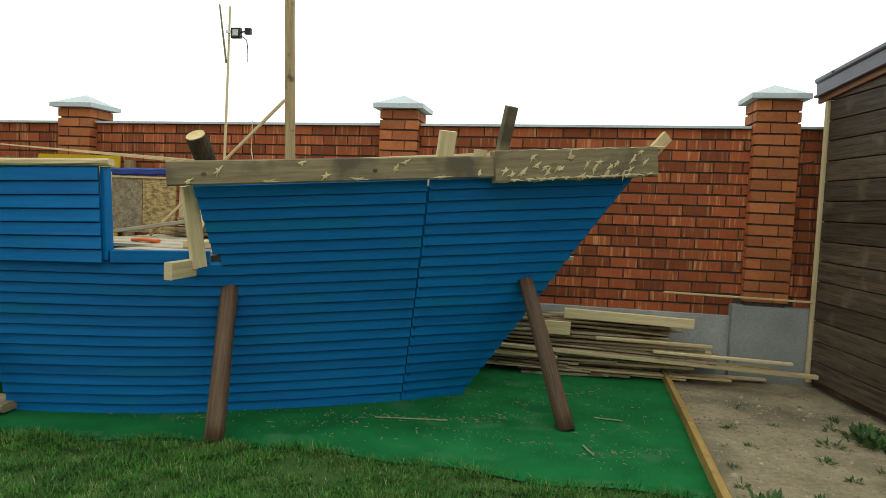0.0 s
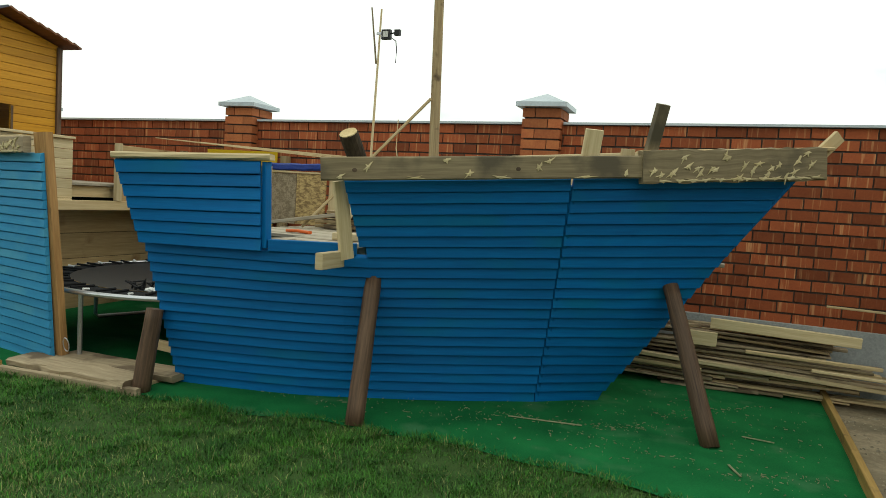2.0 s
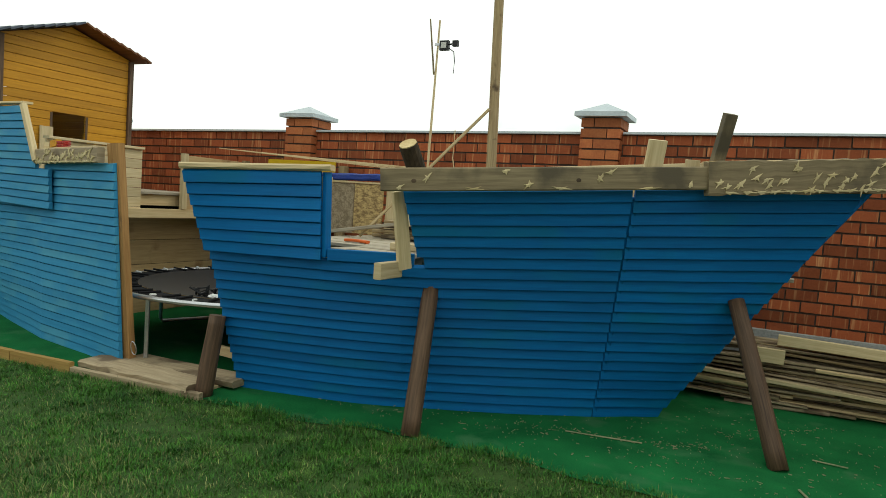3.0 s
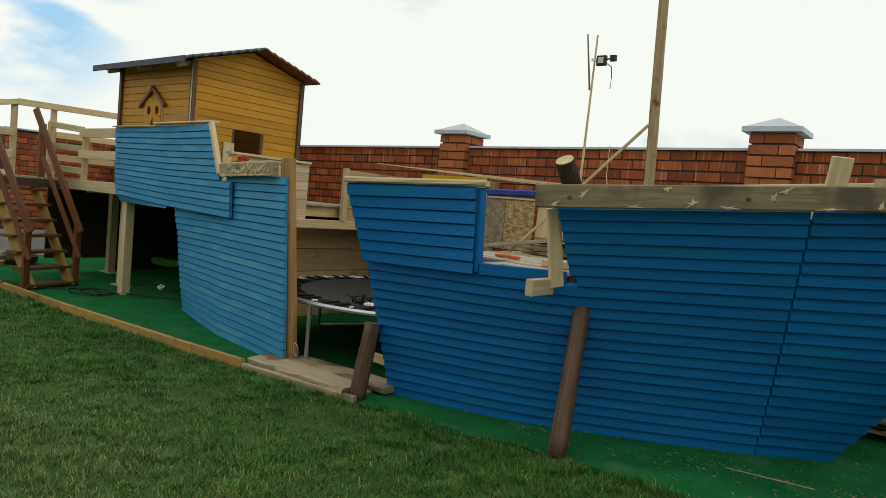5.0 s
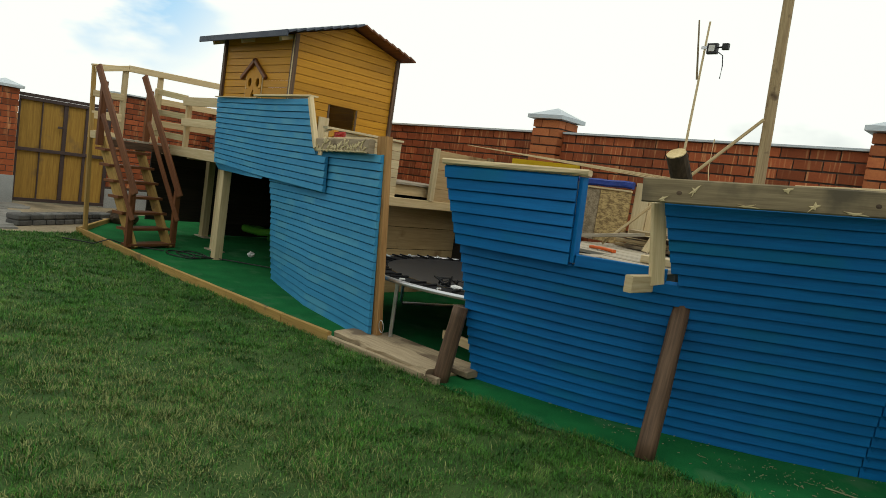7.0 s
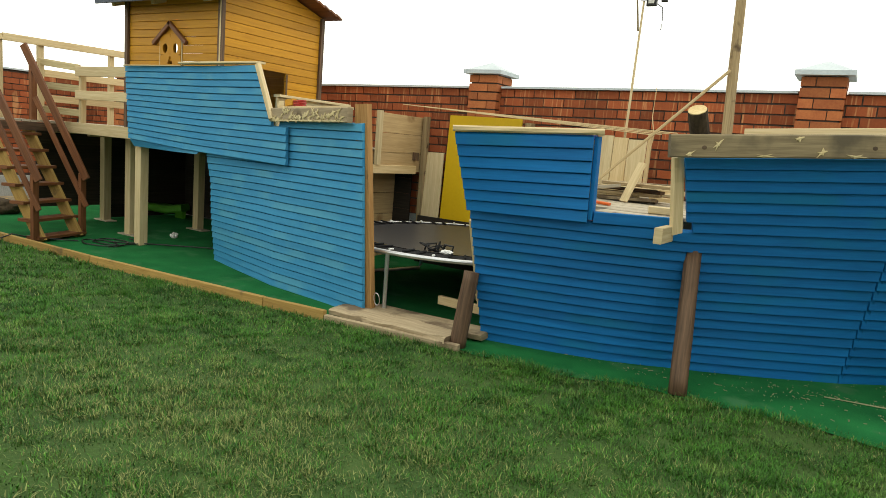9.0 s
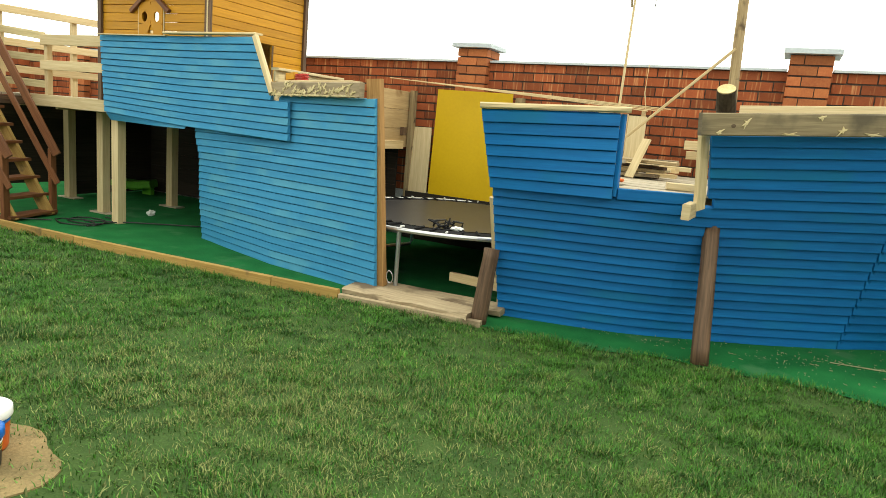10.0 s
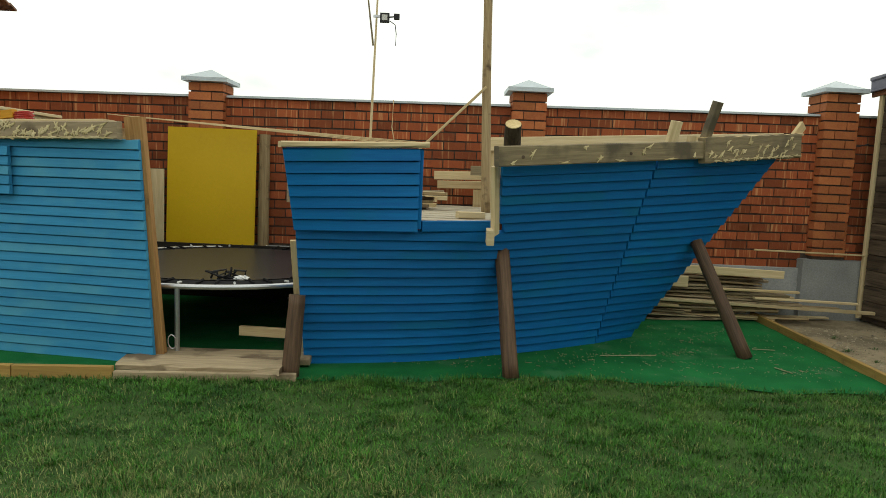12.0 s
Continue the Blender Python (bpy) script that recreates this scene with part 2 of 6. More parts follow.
# ---- builders ----
def thing(name, at, label, category, group="", kind=""):
    ob = new(name)
    ob.location = at
    ob.empty_display_size = 0.1
    tagged(ob, label, category, group, kind)
    return ob


def origin(ob):
    return ob.location + (origin(ob.parent) if ob.parent else Vector())


def mesh_of(name, bm, mat, smooth=False):
    bmesh.ops.recalc_face_normals(bm, faces=bm.faces)
    me = bpy.data.meshes.new(name)
    lo = [min(v.co[i] for v in bm.verts) for i in range(3)]
    hi = [max(v.co[i] for v in bm.verts) for i in range(3)]
    c = Vector([(a + b) / 2 for a, b in zip(lo, hi)])
    bmesh.ops.translate(bm, verts=bm.verts, vec=-c)
    if smooth:
        for f in bm.faces:
            f.smooth = len(f.verts) == 4
    bm.to_mesh(me)
    bm.free()
    me.materials.append(mat)
    return me, c


def part(name, bm, mat, parent=None, label="", smooth=False):
    """One mesh object; the bmesh is in world metres."""
    me, c = mesh_of(name, bm, mat, smooth)
    ob = new(name, me)
    if parent:
        ob.parent = parent
        ob.location = c - origin(parent)
    else:
        ob.location = c
    if label:
        tagged(ob, label)
    return ob


def rect(w, h, c=0.004):
    """A board's section with eased edges."""
    w, h = w / 2, h / 2
    c = min(c, w * 0.5, h * 0.5)
    return [(-w + c, -h), (w - c, -h), (w, -h + c), (w, h - c), (w - c, h), (-w + c, h), (-w, h - c), (-w, -h + c)]


def circle(r, n=12):
    return [(r * math.cos(2 * math.pi * i / n), r * math.sin(2 * math.pi * i / n)) for i in range(n)]


def sweep(bm, pts, prof, up=(0, 0, 1), scales=None, wobble=0.0, seed=0, cap=True):
    """Runs a section along points; u follows the length, v the section's edge, in metres."""
    pts = [Vector(p) for p in pts]
    uv = bm.loops.layers.uv.verify()
    rnd = random.Random(seed)
    rings, along, s = [], [], 0.0
    for i, p in enumerate(pts):
        d = (pts[min(i + 1, len(pts) - 1)] - pts[max(i - 1, 0)]).normalized()
        side = d.cross(Vector(up))
        if side.length < 1e-4:
            side = d.cross(Vector((0, 1, 0)))
        side.normalize()
        top = side.cross(d)
        k = scales[i] if scales else 1.0
        ring = []
        for a, b in prof:
            j = 1 + (rnd.random() - 0.5) * wobble
            ring.append(bm.verts.new(p + side * a * k * j + top * b * k * j))
        rings.append(ring)
        if i:
            s += (p - pts[i - 1]).length
        along.append(s)
    n = len(prof)
    edge = [0.0]
    for i in range(n):
        edge.append(edge[-1] + math.dist(prof[i], prof[(i + 1) % n]))
    for i in range(len(rings) - 1):
        for j in range(n):
            f = bm.faces.new((rings[i][j], rings[i][(j + 1) % n], rings[i + 1][(j + 1) % n], rings[i + 1][j]))
            for lp, q in zip(f.loops, ((along[i], edge[j]), (along[i], edge[j + 1]), (along[i + 1], edge[j + 1]), (along[i + 1], edge[j]))):
                lp[uv].uv = q
    if cap:
        for ring, u in ((rings[0], 0), (rings[-1], s)):
            f = bm.faces.new(ring)
            for lp, q in zip(f.loops, prof):
                lp[uv].uv = (u + q[0] * 0.2, q[1])
    return bm


def beam(a, b, w, h, up=(0, 0, 1), c=0.004, n=1, wobble=0.0, seed=0, bm=None):
    a, b = Vector(a), Vector(b)
    pts = [a.lerp(b, i / n) for i in range(n + 1)]
    return sweep(bm or bmesh.new(), pts, rect(w, h, c), up, wobble=wobble, seed=seed)


def log(a, b, r, r2=None, n=6, sides=14, wobble=0.06, seed=0, bend=0.0, bm=None):
    a, b = Vector(a), Vector(b)
    rnd = random.Random(seed)
    r2 = r2 or r
    off = Vector((rnd.uniform(-1, 1), rnd.uniform(-1, 1), 0)) * bend
    pts = [a.lerp(b, i / n) + off * math.sin(math.pi * i / n) for i in range(n + 1)]
    return sweep(bm or bmesh.new(), pts, circle(r, sides), (0.02, 1, 0.03), [(1 + (r2 / r - 1) * i / n) for i in range(n + 1)], wobble, seed)


def slab(x0, x1, y0, y1, z0, z1, bm=None):
    """A box with u along its longest side."""
    d = (x1 - x0, y1 - y0, z1 - z0)
    m = (Vector((x0, y0, z0)) + Vector((x1, y1, z1))) / 2
    k = max(range(3), key=lambda i: d[i])
    e = Vector([d[i] / 2 if i == k else 0 for i in range(3)])
    if k == 2:
        return sweep(bm or bmesh.new(), (m - e, m + e), rect(d[0], d[1], 0.003), (0, 1, 0))
    return sweep(bm or bmesh.new(), (m - e, m + e), rect(d[1] if k == 0 else d[0], d[2], 0.003), (0, 0, 1))


def sheet(name, outline, z, mat, label, category, thick=0.0, cell=0.0):
    bm = bmesh.new()
    vs = [bm.verts.new((x, y, z)) for x, y in outline]
    f = bm.faces.new(vs)
    if thick:
        r = bmesh.ops.extrude_face_region(bm, geom=[f])
        bmesh.ops.translate(bm, verts=[g for g in r["geom"] if isinstance(g, bmesh.types.BMVert)], vec=(0, 0, -thick))
    ob = part(name, bm, mat)
    return tagged(ob, label, category, kind="structure")


def lerp_table(table, x):
    """Smooth reading of y from (x, y) stations."""
    if x <= table[0][0]:
        (a, p), (b, q) = table[0], table[1]
        return p + (q - p) * (x - a) / (b - a)
    for (a, p), (b, q) in zip(table, table[1:]):
        if x <= b:
            return p + (q - p) * (x - a) / (b - a)
    (a, p), (b, q) = table[-2], table[-1]
    return p + (q - p) * (x - a) / (b - a)


def strake(surface, low, high, x0, x1, n, proud=0.033, inner=-0.014, tip=0.011, groove=0.012, seed=0):
    """One lapped board on a curved side: surface(x, z) gives y; low(x), high(x) its edges; x0, x1 its ends as (at low, at high)."""
    bm = bmesh.new()
    uv = bm.loops.layers.uv.verify()
    rnd = random.Random(seed)
    rings = []
    sag = [rnd.uniform(-0.0015, 0.0015) for _ in range(n + 1)]
    for i in range(n + 1):
        t = i / n
        xa, xb = x0[0] + (x1[0] - x0[0]) * t, x0[1] + (x1[1] - x0[1]) * t
        za, zb = low(xa), high(xb)
        a, b = Vector((xa, surface(xa, za), za)), Vector((xb, surface(xb, zb), zb))
        dx = Vector((0.1, surface(xa + 0.1, za) - surface(xa, za), 0)).normalized()
        up = (b - a).normalized()
        nrm = dx.cross(up)
        if nrm.y > 0:
            nrm = -nrm
        w = sag[i]
        c = b - up * groove
        ring = (a + nrm * inner, a + nrm * (proud - 0.004 + w), a + up * 0.004 + nrm * (proud + w), c + nrm * (tip + w), b + nrm * inner)
        rings.append(([bm.verts.new(q) for q in ring], (a.x * 1.15, (b - a).length)))
    for (r, (u, h)), (r2, (u2, h2)) in zip(rings, rings[1:]):
        vs = (-0.03, -0.004, 0.0, h - groove, h, h + 0.07)
        for j in range(5):
            f = bm.faces.new((r[j], r[(j + 1) % 5], r2[(j + 1) % 5], r2[j]))
            for lp, q in zip(f.loops, ((u, vs[j]), (u, vs[j + 1]), (u2, vs[j + 1]), (u2, vs[j]))):
                lp[uv].uv = q
    bm.faces.new(rings[0][0])
    bm.faces.new(list(reversed(rings[-1][0])))
    return bm


# ---- ground ----
def strip_y(x):
    return lerp_table([(-9.9, 3.70), (-7.8, 3.72), (-5.8, 3.80), (-4.2, 3.92), (-3.0, 4.02)], x)


def lawn_edge(x):
    """Far edge of the lawn: the edging board, then the loose edge of the carpet."""
    if x < -2.95:
        return strip_y(x) - 0.02
    return 4.06 + 0.22 * min(1, (x + 2.95) / 1.2) - 0.05 * math.sin(2.1 * x) + 0.03 * math.sin(7.0 * x + 1)


sheet("ground", [(-400, -400), (400, -400), (400, 400), (-400, 400)], -0.03, FAR, "flat field soil reaching to the horizon", "ground")
sheet("lawn_soil", [(-9.9, -8), (1.5, -8)] + [(1.5 - 0.2 * i, lawn_edge(1.5 - 0.2 * i) + 0.05) for i in range(58)], 0.0, SOIL, "mown green lawn with a few dry patches", "lawn", thick=0.02)
sheet("dirt", [(1.5, -8), (8, -8), (8, 7.3), (1.5, 7.3)], 0.0, DIRT, "bare trodden dirt beside the shed", "ground", thick=0.02)
sheet("paving_bed", [(-13.6, -8), (-9.9, -8), (-9.9, 3.72), (-9.9, 7.3), (-13.6, 7.3)], -0.006, DIRT, "sandy bed under the stone paving", "paving", thick=0.02)
sand_rim = [(2 * math.pi * k / 40, 1 + 0.28 * noise.noise((math.cos(math.pi * k / 20) * 1.7, math.sin(math.pi * k / 20) * 1.7, 3.3))) for k in range(40)]
sheet("sand_patch", [(-3.98 + 0.5 * r * math.cos(a), 0.80 + 0.36 * r * math.sin(a)) for a, r in sand_rim], 0.008, SAND, "patch of yellow sand worn into the lawn", "sand", thick=0.02)

# carpet with gentle wrinkles
bm = bmesh.new()
CX, CY = 118, 44
grid = []
for i in range(CX + 1):
    x = -12.4 + (1.5 + 12.4) * i / CX
    col = []
    y0 = 3.72 + max(0.0, -10.02 - x) * 0.685 if x < -9.9 else strip_y(x) + 0.02 if x < -2.9 else lawn_edge(x) - 0.05
    for j in range(CY + 1):
        y = y0 + (7.12 - y0) * j / CY
        z = 0.010 + 0.006 * noise.noise((x * 2.2, y * 3.1, 0.0)) + (0.014 * max(0, noise.noise((x * 1.1 + 4, y * 4.0, 2.0)) - 0.25) if x > -1.2 else 0)
        col.append(bm.verts.new((x + 0.036 * (y - 4.0) * (i / CX) ** 8, y, z)))
    grid.append(col)
for i in range(CX):
    for j in range(CY):
        bm.faces.new((grid[i][j], grid[i + 1][j], grid[i + 1][j + 1], grid[i][j + 1])).smooth = True
tagged(part("carpet", bm, CARPET), "green artificial carpet strewn with wood shavings", "carpet", kind="structure")


# edging boards
xs = [-10.0, -7.3, -4.9, -4.24, -3.0]
for a, b in zip(xs, xs[1:]):
    low = 0.034 if a == -4.24 else 0.0
    ob = part("edging_board", beam((a + 0.004, strip_y(a), 0.035 - low), (b - 0.004, strip_y(b), 0.035 - low), 0.045, 0.10, n=6, wobble=0.05, seed=int(a * 10)), TAN if low else STRIP)
    tagged(ob, "ochre stained edging board between lawn and carpet", "edging", group="edging boards")
ob = part("edging_board", beam((1.50, 4.0, 0.035), (1.55, 5.35, 0.035), 0.045, 0.10, n=4, wobble=0.04), STRIP)
tagged(ob, "ochre edging board between carpet and bare dirt", "edging", group="edging boards")
ob = part("edging_board", beam((1.552, 5.356, 0.035), (1.60, 6.98, 0.035), 0.045, 0.10, n=4, wobble=0.04), STRIP)
tagged(ob, "ochre edging board between carpet and bare dirt", "edging", group="edging boards")
ob = part("edging_board", beam((-10.02, 3.735, 0.035), (-12.4, 5.365, 0.035), 0.045, 0.09, n=4, wobble=0.04), STRIP)
tagged(ob, "ochre edging board at the end of the carpet", "edging", group="edging boards")

# ---- brick fence ----
SLOPE = 0.0125
COURSE, LONG = 0.104, 0.258
WALL_Y, PIER_Y = 7.25, 7.135
PIERS = [-12.05, -8.385, -4.72, -1.066, 2.49]


def level(x):
    return SLOPE * (x - 1.0)


fence = thing("brick_fence", (0, 7.3, 0.0), "red brick fence with square piers and grey metal caps", "fence", kind="structure")
bm = bmesh.new()
for a, b in ((-13.6, -4.0), (-4.0, 2.0), (2.0, 6.0)):
    vs = [bm.verts.new((x, y, z + level(x))) for x, y, z in ((a, WALL_Y + 0.016, 0.3), (b, WALL_Y + 0.016, 0.3), (b, WALL_Y + 0.016, 2.33), (a, WALL_Y + 0.016, 2.33), (a, WALL_Y + 0.24, 0.3), (b, WALL_Y + 0.24, 0.3), (b, WALL_Y + 0.24, 2.33), (a, WALL_Y + 0.24, 2.33))]
    for q in ((0, 1, 2, 3), (5, 4, 7, 6), (3, 2, 6, 7), (0, 4, 5, 1), (0, 3, 7, 4), (1, 5, 6, 2)):
        bm.faces.new([vs[i] for i in q])
part("mortar_core", bm, MORTAR, fence)
bm = slab(-13.6, 2.2, WALL_Y - 0.05, WALL_Y + 0.26, -0.02, 0.585)
part("plinth", bm, CONCRETE, fence, "grey concrete plinth")
bm = slab(2.2, 6.0, WALL_Y - 0.14, WALL_Y + 0.26, -0.02, 0.70)
part("plinth", bm, CONCRETE, fence, "grey concrete plinth")
for a, b in zip([-13.6] + PIERS, PIERS + [6.0]):
    a2, b2 = a + (0.21 if a in PIERS else 0), b - (0.21 if b in PIERS else 0)
    bm = bmesh.new()
    n = 6
    pts = [Vector((a2 + (b2 - a2) * i / n, WALL_Y + 0.12, 2.355 + level(a2 + (b2 - a2) * i / n))) for i in range(n + 1)]
    sweep(bm, pts, [(-0.165, -0.026), (0.165, -0.026), (0.165, -0.004), (0, 0.016), (-0.165, -0.004)], (0, 0, 1))
    part("coping", bm, ZINC, fence, "grey folded metal coping")


def brick_box(bm, x, y, z, lx, ly, lz):
    vs = [bm.verts.new((x + a * lx / 2, y + b * ly / 2, z + c * lz / 2)) for a, b, c in ((-1, -1, -1), (1, -1, -1), (1, -1, 1), (-1, -1, 1), (-1, 1, -1), (1, 1, -1), (1, 1, 1), (-1, 1, 1))]
    for q in ((0, 1, 2, 3), (3, 2, 6, 7), (0, 4, 5, 1), (0, 3, 7, 4), (1, 5, 6, 2)):
        bm.faces.new([vs[i] for i in q])


# pier by pier
def pier_bricks():
    """Two alike pier bricks: long and short face."""
    made = []
    for lx in (0.266, 0.137):
        b = bmesh.new()
        brick_box(b, 0, 0, 0, lx - 0.012, 0.125, COURSE - 0.018)
        made.append(mesh_of("brick", b, PIERBRICK)[0])
    b = bmesh.new()
    brick_box(b, 0, 0, 0, 0.125, 0.262 - 0.012, COURSE - 0.018)
    made.append(mesh_of("brick", b, PIERBRICK)[0])
    return made


PB = pier_bricks()
for k, px in enumerate(PIERS):
    tall = 0.10 if k == 4 else 0.0
    top = 2.485 + tall + level(px)
    base = 0.70 if k == 4 else 0.585
    pier = thing("brick_pier", (px, PIER_Y + 0.195, base + level(px)), "square red brick pier with pyramid metal cap", "pier", group="fence piers", kind="structure")
    part("mortar_core", slab(px - 0.174, px + 0.174, PIER_Y + 0.02, PIER_Y + 0.385, base - 0.05 + level(px), top), MORTAR, pier)
    rows = int((top - base - level(px)) / COURSE)
    for r in range(rows):
        z = top - (r + 0.5) * COURSE
        spec = ((-0.067, 0), (0.1315, 1)) if r % 2 else ((-0.1315, 1), (0.067, 0))
        for dx, kind in spec:
            ob = new("brick", PB[kind])
            ob.parent = pier
            ob.location = Vector((px + dx, PIER_Y + 0.0625, z)) - pier.location
        for s in (-1, 1):
            ob = new("brick", PB[2])
            ob.parent = pier
            ob.location = Vector((px + s * (0.1955 - 0.0625), PIER_Y + 0.26, z)) - pier.location
    bm = bmesh.new()
    h, e = 0.255, 0.028
    cy = PIER_Y + 0.195
    ring = lambda r, z: [bm.verts.new((px + a * r, cy + b * r, z)) for a, b in ((-1, -1), (1, -1), (1, 1), (-1, 1))]
    r0, r1, r2 = ring(h - 0.06, top), ring(h, top + 0.004), ring(h, top + 0.05)
    r3 = ring(h - 0.03, top + 0.058)
    apex = bm.verts.new((px, cy, top + 0.165))
    for a, b in ((r0, r1), (r1, r2), (r2, r3)):
        for i in range(4):
            bm.faces.new((a[i], a[(i + 1) % 4], b[(i + 1) % 4], b[i]))
    for i in range(4):
        bm.faces.new((r3[i], r3[(i + 1) % 4], apex))
    bm.faces.new(r0)
    part("cap", bm, ZINC, pier, "grey pyramid metal cap")

# ---- end wall and gate, across the far end of the yard ----
END_X = -13.5
end_wall = thing("end_wall", (END_X, 2.0, 0), "red brick end wall on a grey plinth", "wall", kind="structure")
part("mortar_core", slab(END_X - 0.25, END_X - 0.008, -8, 3.3, 0.3, 1.86), MORTAR, end_wall)
part("plinth", slab(END_X - 0.28, END_X + 0.03, -8, 3.3, -0.02, 0.34), CONCRETE, end_wall)
part("coping", slab(END_X - 0.30, END_X + 0.05, -8, 3.28, 1.865, 1.895), ZINC, end_wall, "grey metal coping")
bm = bmesh.new()
for r in range(15):
    z = 0.30 + (r + 0.5) * COURSE
    for i in range(26):
        y = 3.28 - (i + (0.5 if r % 2 else 0.0) + 0.5) * LONG
        brick_box(bm, END_X - 0.05, y, z, 0.11, LONG - 0.014, COURSE - 0.015)
    if r % 2:
        brick_box(bm, END_X - 0.05, 3.28 - LONG / 4, z, 0.11, LONG / 2 - 0.014, COURSE - 0.015)
ob = part("brick_run", bm, BRICKS, end_wall)
tagged(ob, "red stretcher bricks", kind="stuff")
pier = thing("brick_pier", (END_X, 3.46, 0), "square red brick gate pier with pyramid metal cap", "pier", group="fence piers", kind="structure")
part("mortar_core", slab(END_X - 0.2, END_X + 0.17, 3.28, 3.64, 0.45, 1.97), MORTAR, pier)
part("plinth", slab(END_X - 0.24, END_X + 0.2, 3.25, 3.66, -0.02, 0.47), CONCRETE, pier)
bm = bmesh.new()
for r in range(15):
    z = 0.43 + (r + 0.5) * (COURSE - 0.001)
    for dy, ln in (((-0.065, 0.262), (0.13, 0.128)) if r % 2 else ((-0.13, 0.128), (0.065, 0.262))):
        brick_box(bm, END_X + 0.115, 3.46 + dy, z, 0.125, ln - 0.012, COURSE - 0.012)
    brick_box(bm, END_X + 0.02, 3.33, z, 0.3, 0.125, COURSE - 0.012)
ob = part("brick_run", bm, BRICKS, pier)
tagged(ob, "red pier bricks", kind="stuff")
bm = bmesh.new()
ring = lambda r, z: [bm.verts.new((END_X - 0.015 + a * r, 3.46 + b * r, z)) for a, b in ((-1, -1), (1, -1), (1, 1), (-1, 1))]
r1, r2 = ring(0.25, 1.975), ring(0.25, 2.02)
apex = bm.verts.new((END_X - 0.015, 3.46, 2.12))
for i in range(4):
    bm.faces.new((r1[i], r1[(i + 1) % 4], r2[(i + 1) % 4], r2[i]))
    bm.faces.new((r2[i], r2[(i + 1) % 4], apex))
bm.faces.new(r1)
part("cap", bm, ZINC, pier, "grey pyramid metal cap")

gate = thing("wooden_gate", (END_X, 5.3, 0.03), "varnished wooden gate in a dark brown iron frame", "gate")
GY = [3.70, 4.06, 4.44, 4.80, 5.19]
for a, b in zip(GY, GY[1:]):
    part("panel", slab(END_X + 0.0, END_X + 0.022, a + 0.004, b - 0.004, 0.02, 1.83), GATE, gate)
for y, w in zip(GY, (0.014, 0.010, 0.034, 0.024, 0.03)):
    part("stile", slab(END_X + 0.024, END_X + 0.054, y - w, y + w, 0.02, 1.865), IRON, gate, "dark iron stile")
for z in (0.05, 0.95, 1.84):
    part("rail", slab(END_X + 0.058, END_X + 0.082, 3.68, 5.21, z - 0.03, z + 0.03), IRON, gate, "dark iron rail")
part("rail", slab(END_X - 0.03, END_X + 0.05, 3.66, 5.21, 1.875, 1.93), IRON, gate, "dark iron lintel")
for y in (4.36, 4.88):
    part("hinge", slab(END_X + 0.084, END_X + 0.10, y - 0.05, y + 0.05, 1.38, 1.42), IRON, gate, "dark iron hinge")

# brick wall between the gate and the long fence
side_wall = thing("gate_side_wall", (END_X, 6.2, 0), "red brick wall beside the gate on a grey plinth", "wall", kind="structure")
part("mortar_core", slab(END_X - 0.25, END_X - 0.008, 5.235, 7.24, 0.3, 2.2), MORTAR, side_wall)
part("plinth", slab(END_X - 0.28, END_X + 0.03, 5.23, 7.19, -0.02, 0.36), CONCRETE, side_wall)
part("coping", slab(END_X - 0.30, END_X + 0.05, 5.23, 7.24, 2.2, 2.23), ZINC, side_wall, "grey metal coping")
bm = bmesh.new()
for r in range(17):
    z = 0.40 + (r + 0.5) * COURSE
    for i in range(8):
        y = 5.24 + (i + (0.0 if r % 2 else 0.5)) * LONG
        brick_box(bm, END_X - 0.05, max(y, 5.24 + LONG / 4) if i == 0 and r % 2 else y, z, 0.11, (LONG / 2 if i == 0 and r % 2 else LONG) - 0.012, COURSE - 0.015)
ob = part("brick_run", bm, BRICKS, side_wall)
tagged(ob, "red stretcher bricks", kind="stuff")

# unseen plain walls, added beside and behind the yard to dim the sky light
PLASTER = material("grey_plaster", (0.30, 0.285, 0.26), (0.24, 0.225, 0.205), scale=1.5, fine=25, rough=0.92, bump=0.3)
for wall_name, box, wall_label in (("wall_east", (7.0, 7.25, -8.2, 4.6, -0.02, 3.9), "unseen plain grey wall added beside the yard to block sky light"), ("wall_south", (-13.75, 6.995, -8.45, -8.205, -0.02, 2.3), "unseen plain grey wall added behind the lawn to block sky light")):
    tagged(part(wall_name, slab(*box), PLASTER), wall_label, "wall", kind="structure")

# stone bed and paving
random.seed(5)
bed = thing("stone_flower_bed", (-13.1, 1.6, 0), "raised flower bed walled with dark rubble stone", "flower bed", kind="structure")
part("soil", slab(-13.46, -12.75, -3, 3.15, 0.0, 0.27), DIRT, bed, "dark planted soil")
for r in range(3):
    y = 3.2
    while y > -1.2:
        w = random.uniform(0.16, 0.34)
        bm = bmesh.new()
        brick_box(bm, -12.68 + random.uniform(-0.012, 0.012), y - w / 2, 0.05 + r * 0.1, 0.13, w - 0.02, 0.088)
        bmesh.ops.bevel(bm, geom=bm.edges[:], offset=0.012, segments=1, affect="EDGES")
        part("stone", bm, BEDSTONE, bed)
        y -= w
bm = slab(-12.78, -12.58, -1.2, 3.2, 0.31, 0.35)
part("cap_slab", bm, STONE, bed)
kerb = thing("stone_kerb", (-11.0, 3.8, 0), "low kerb of dark rubble stone beside the carpet", "kerb", kind="structure")
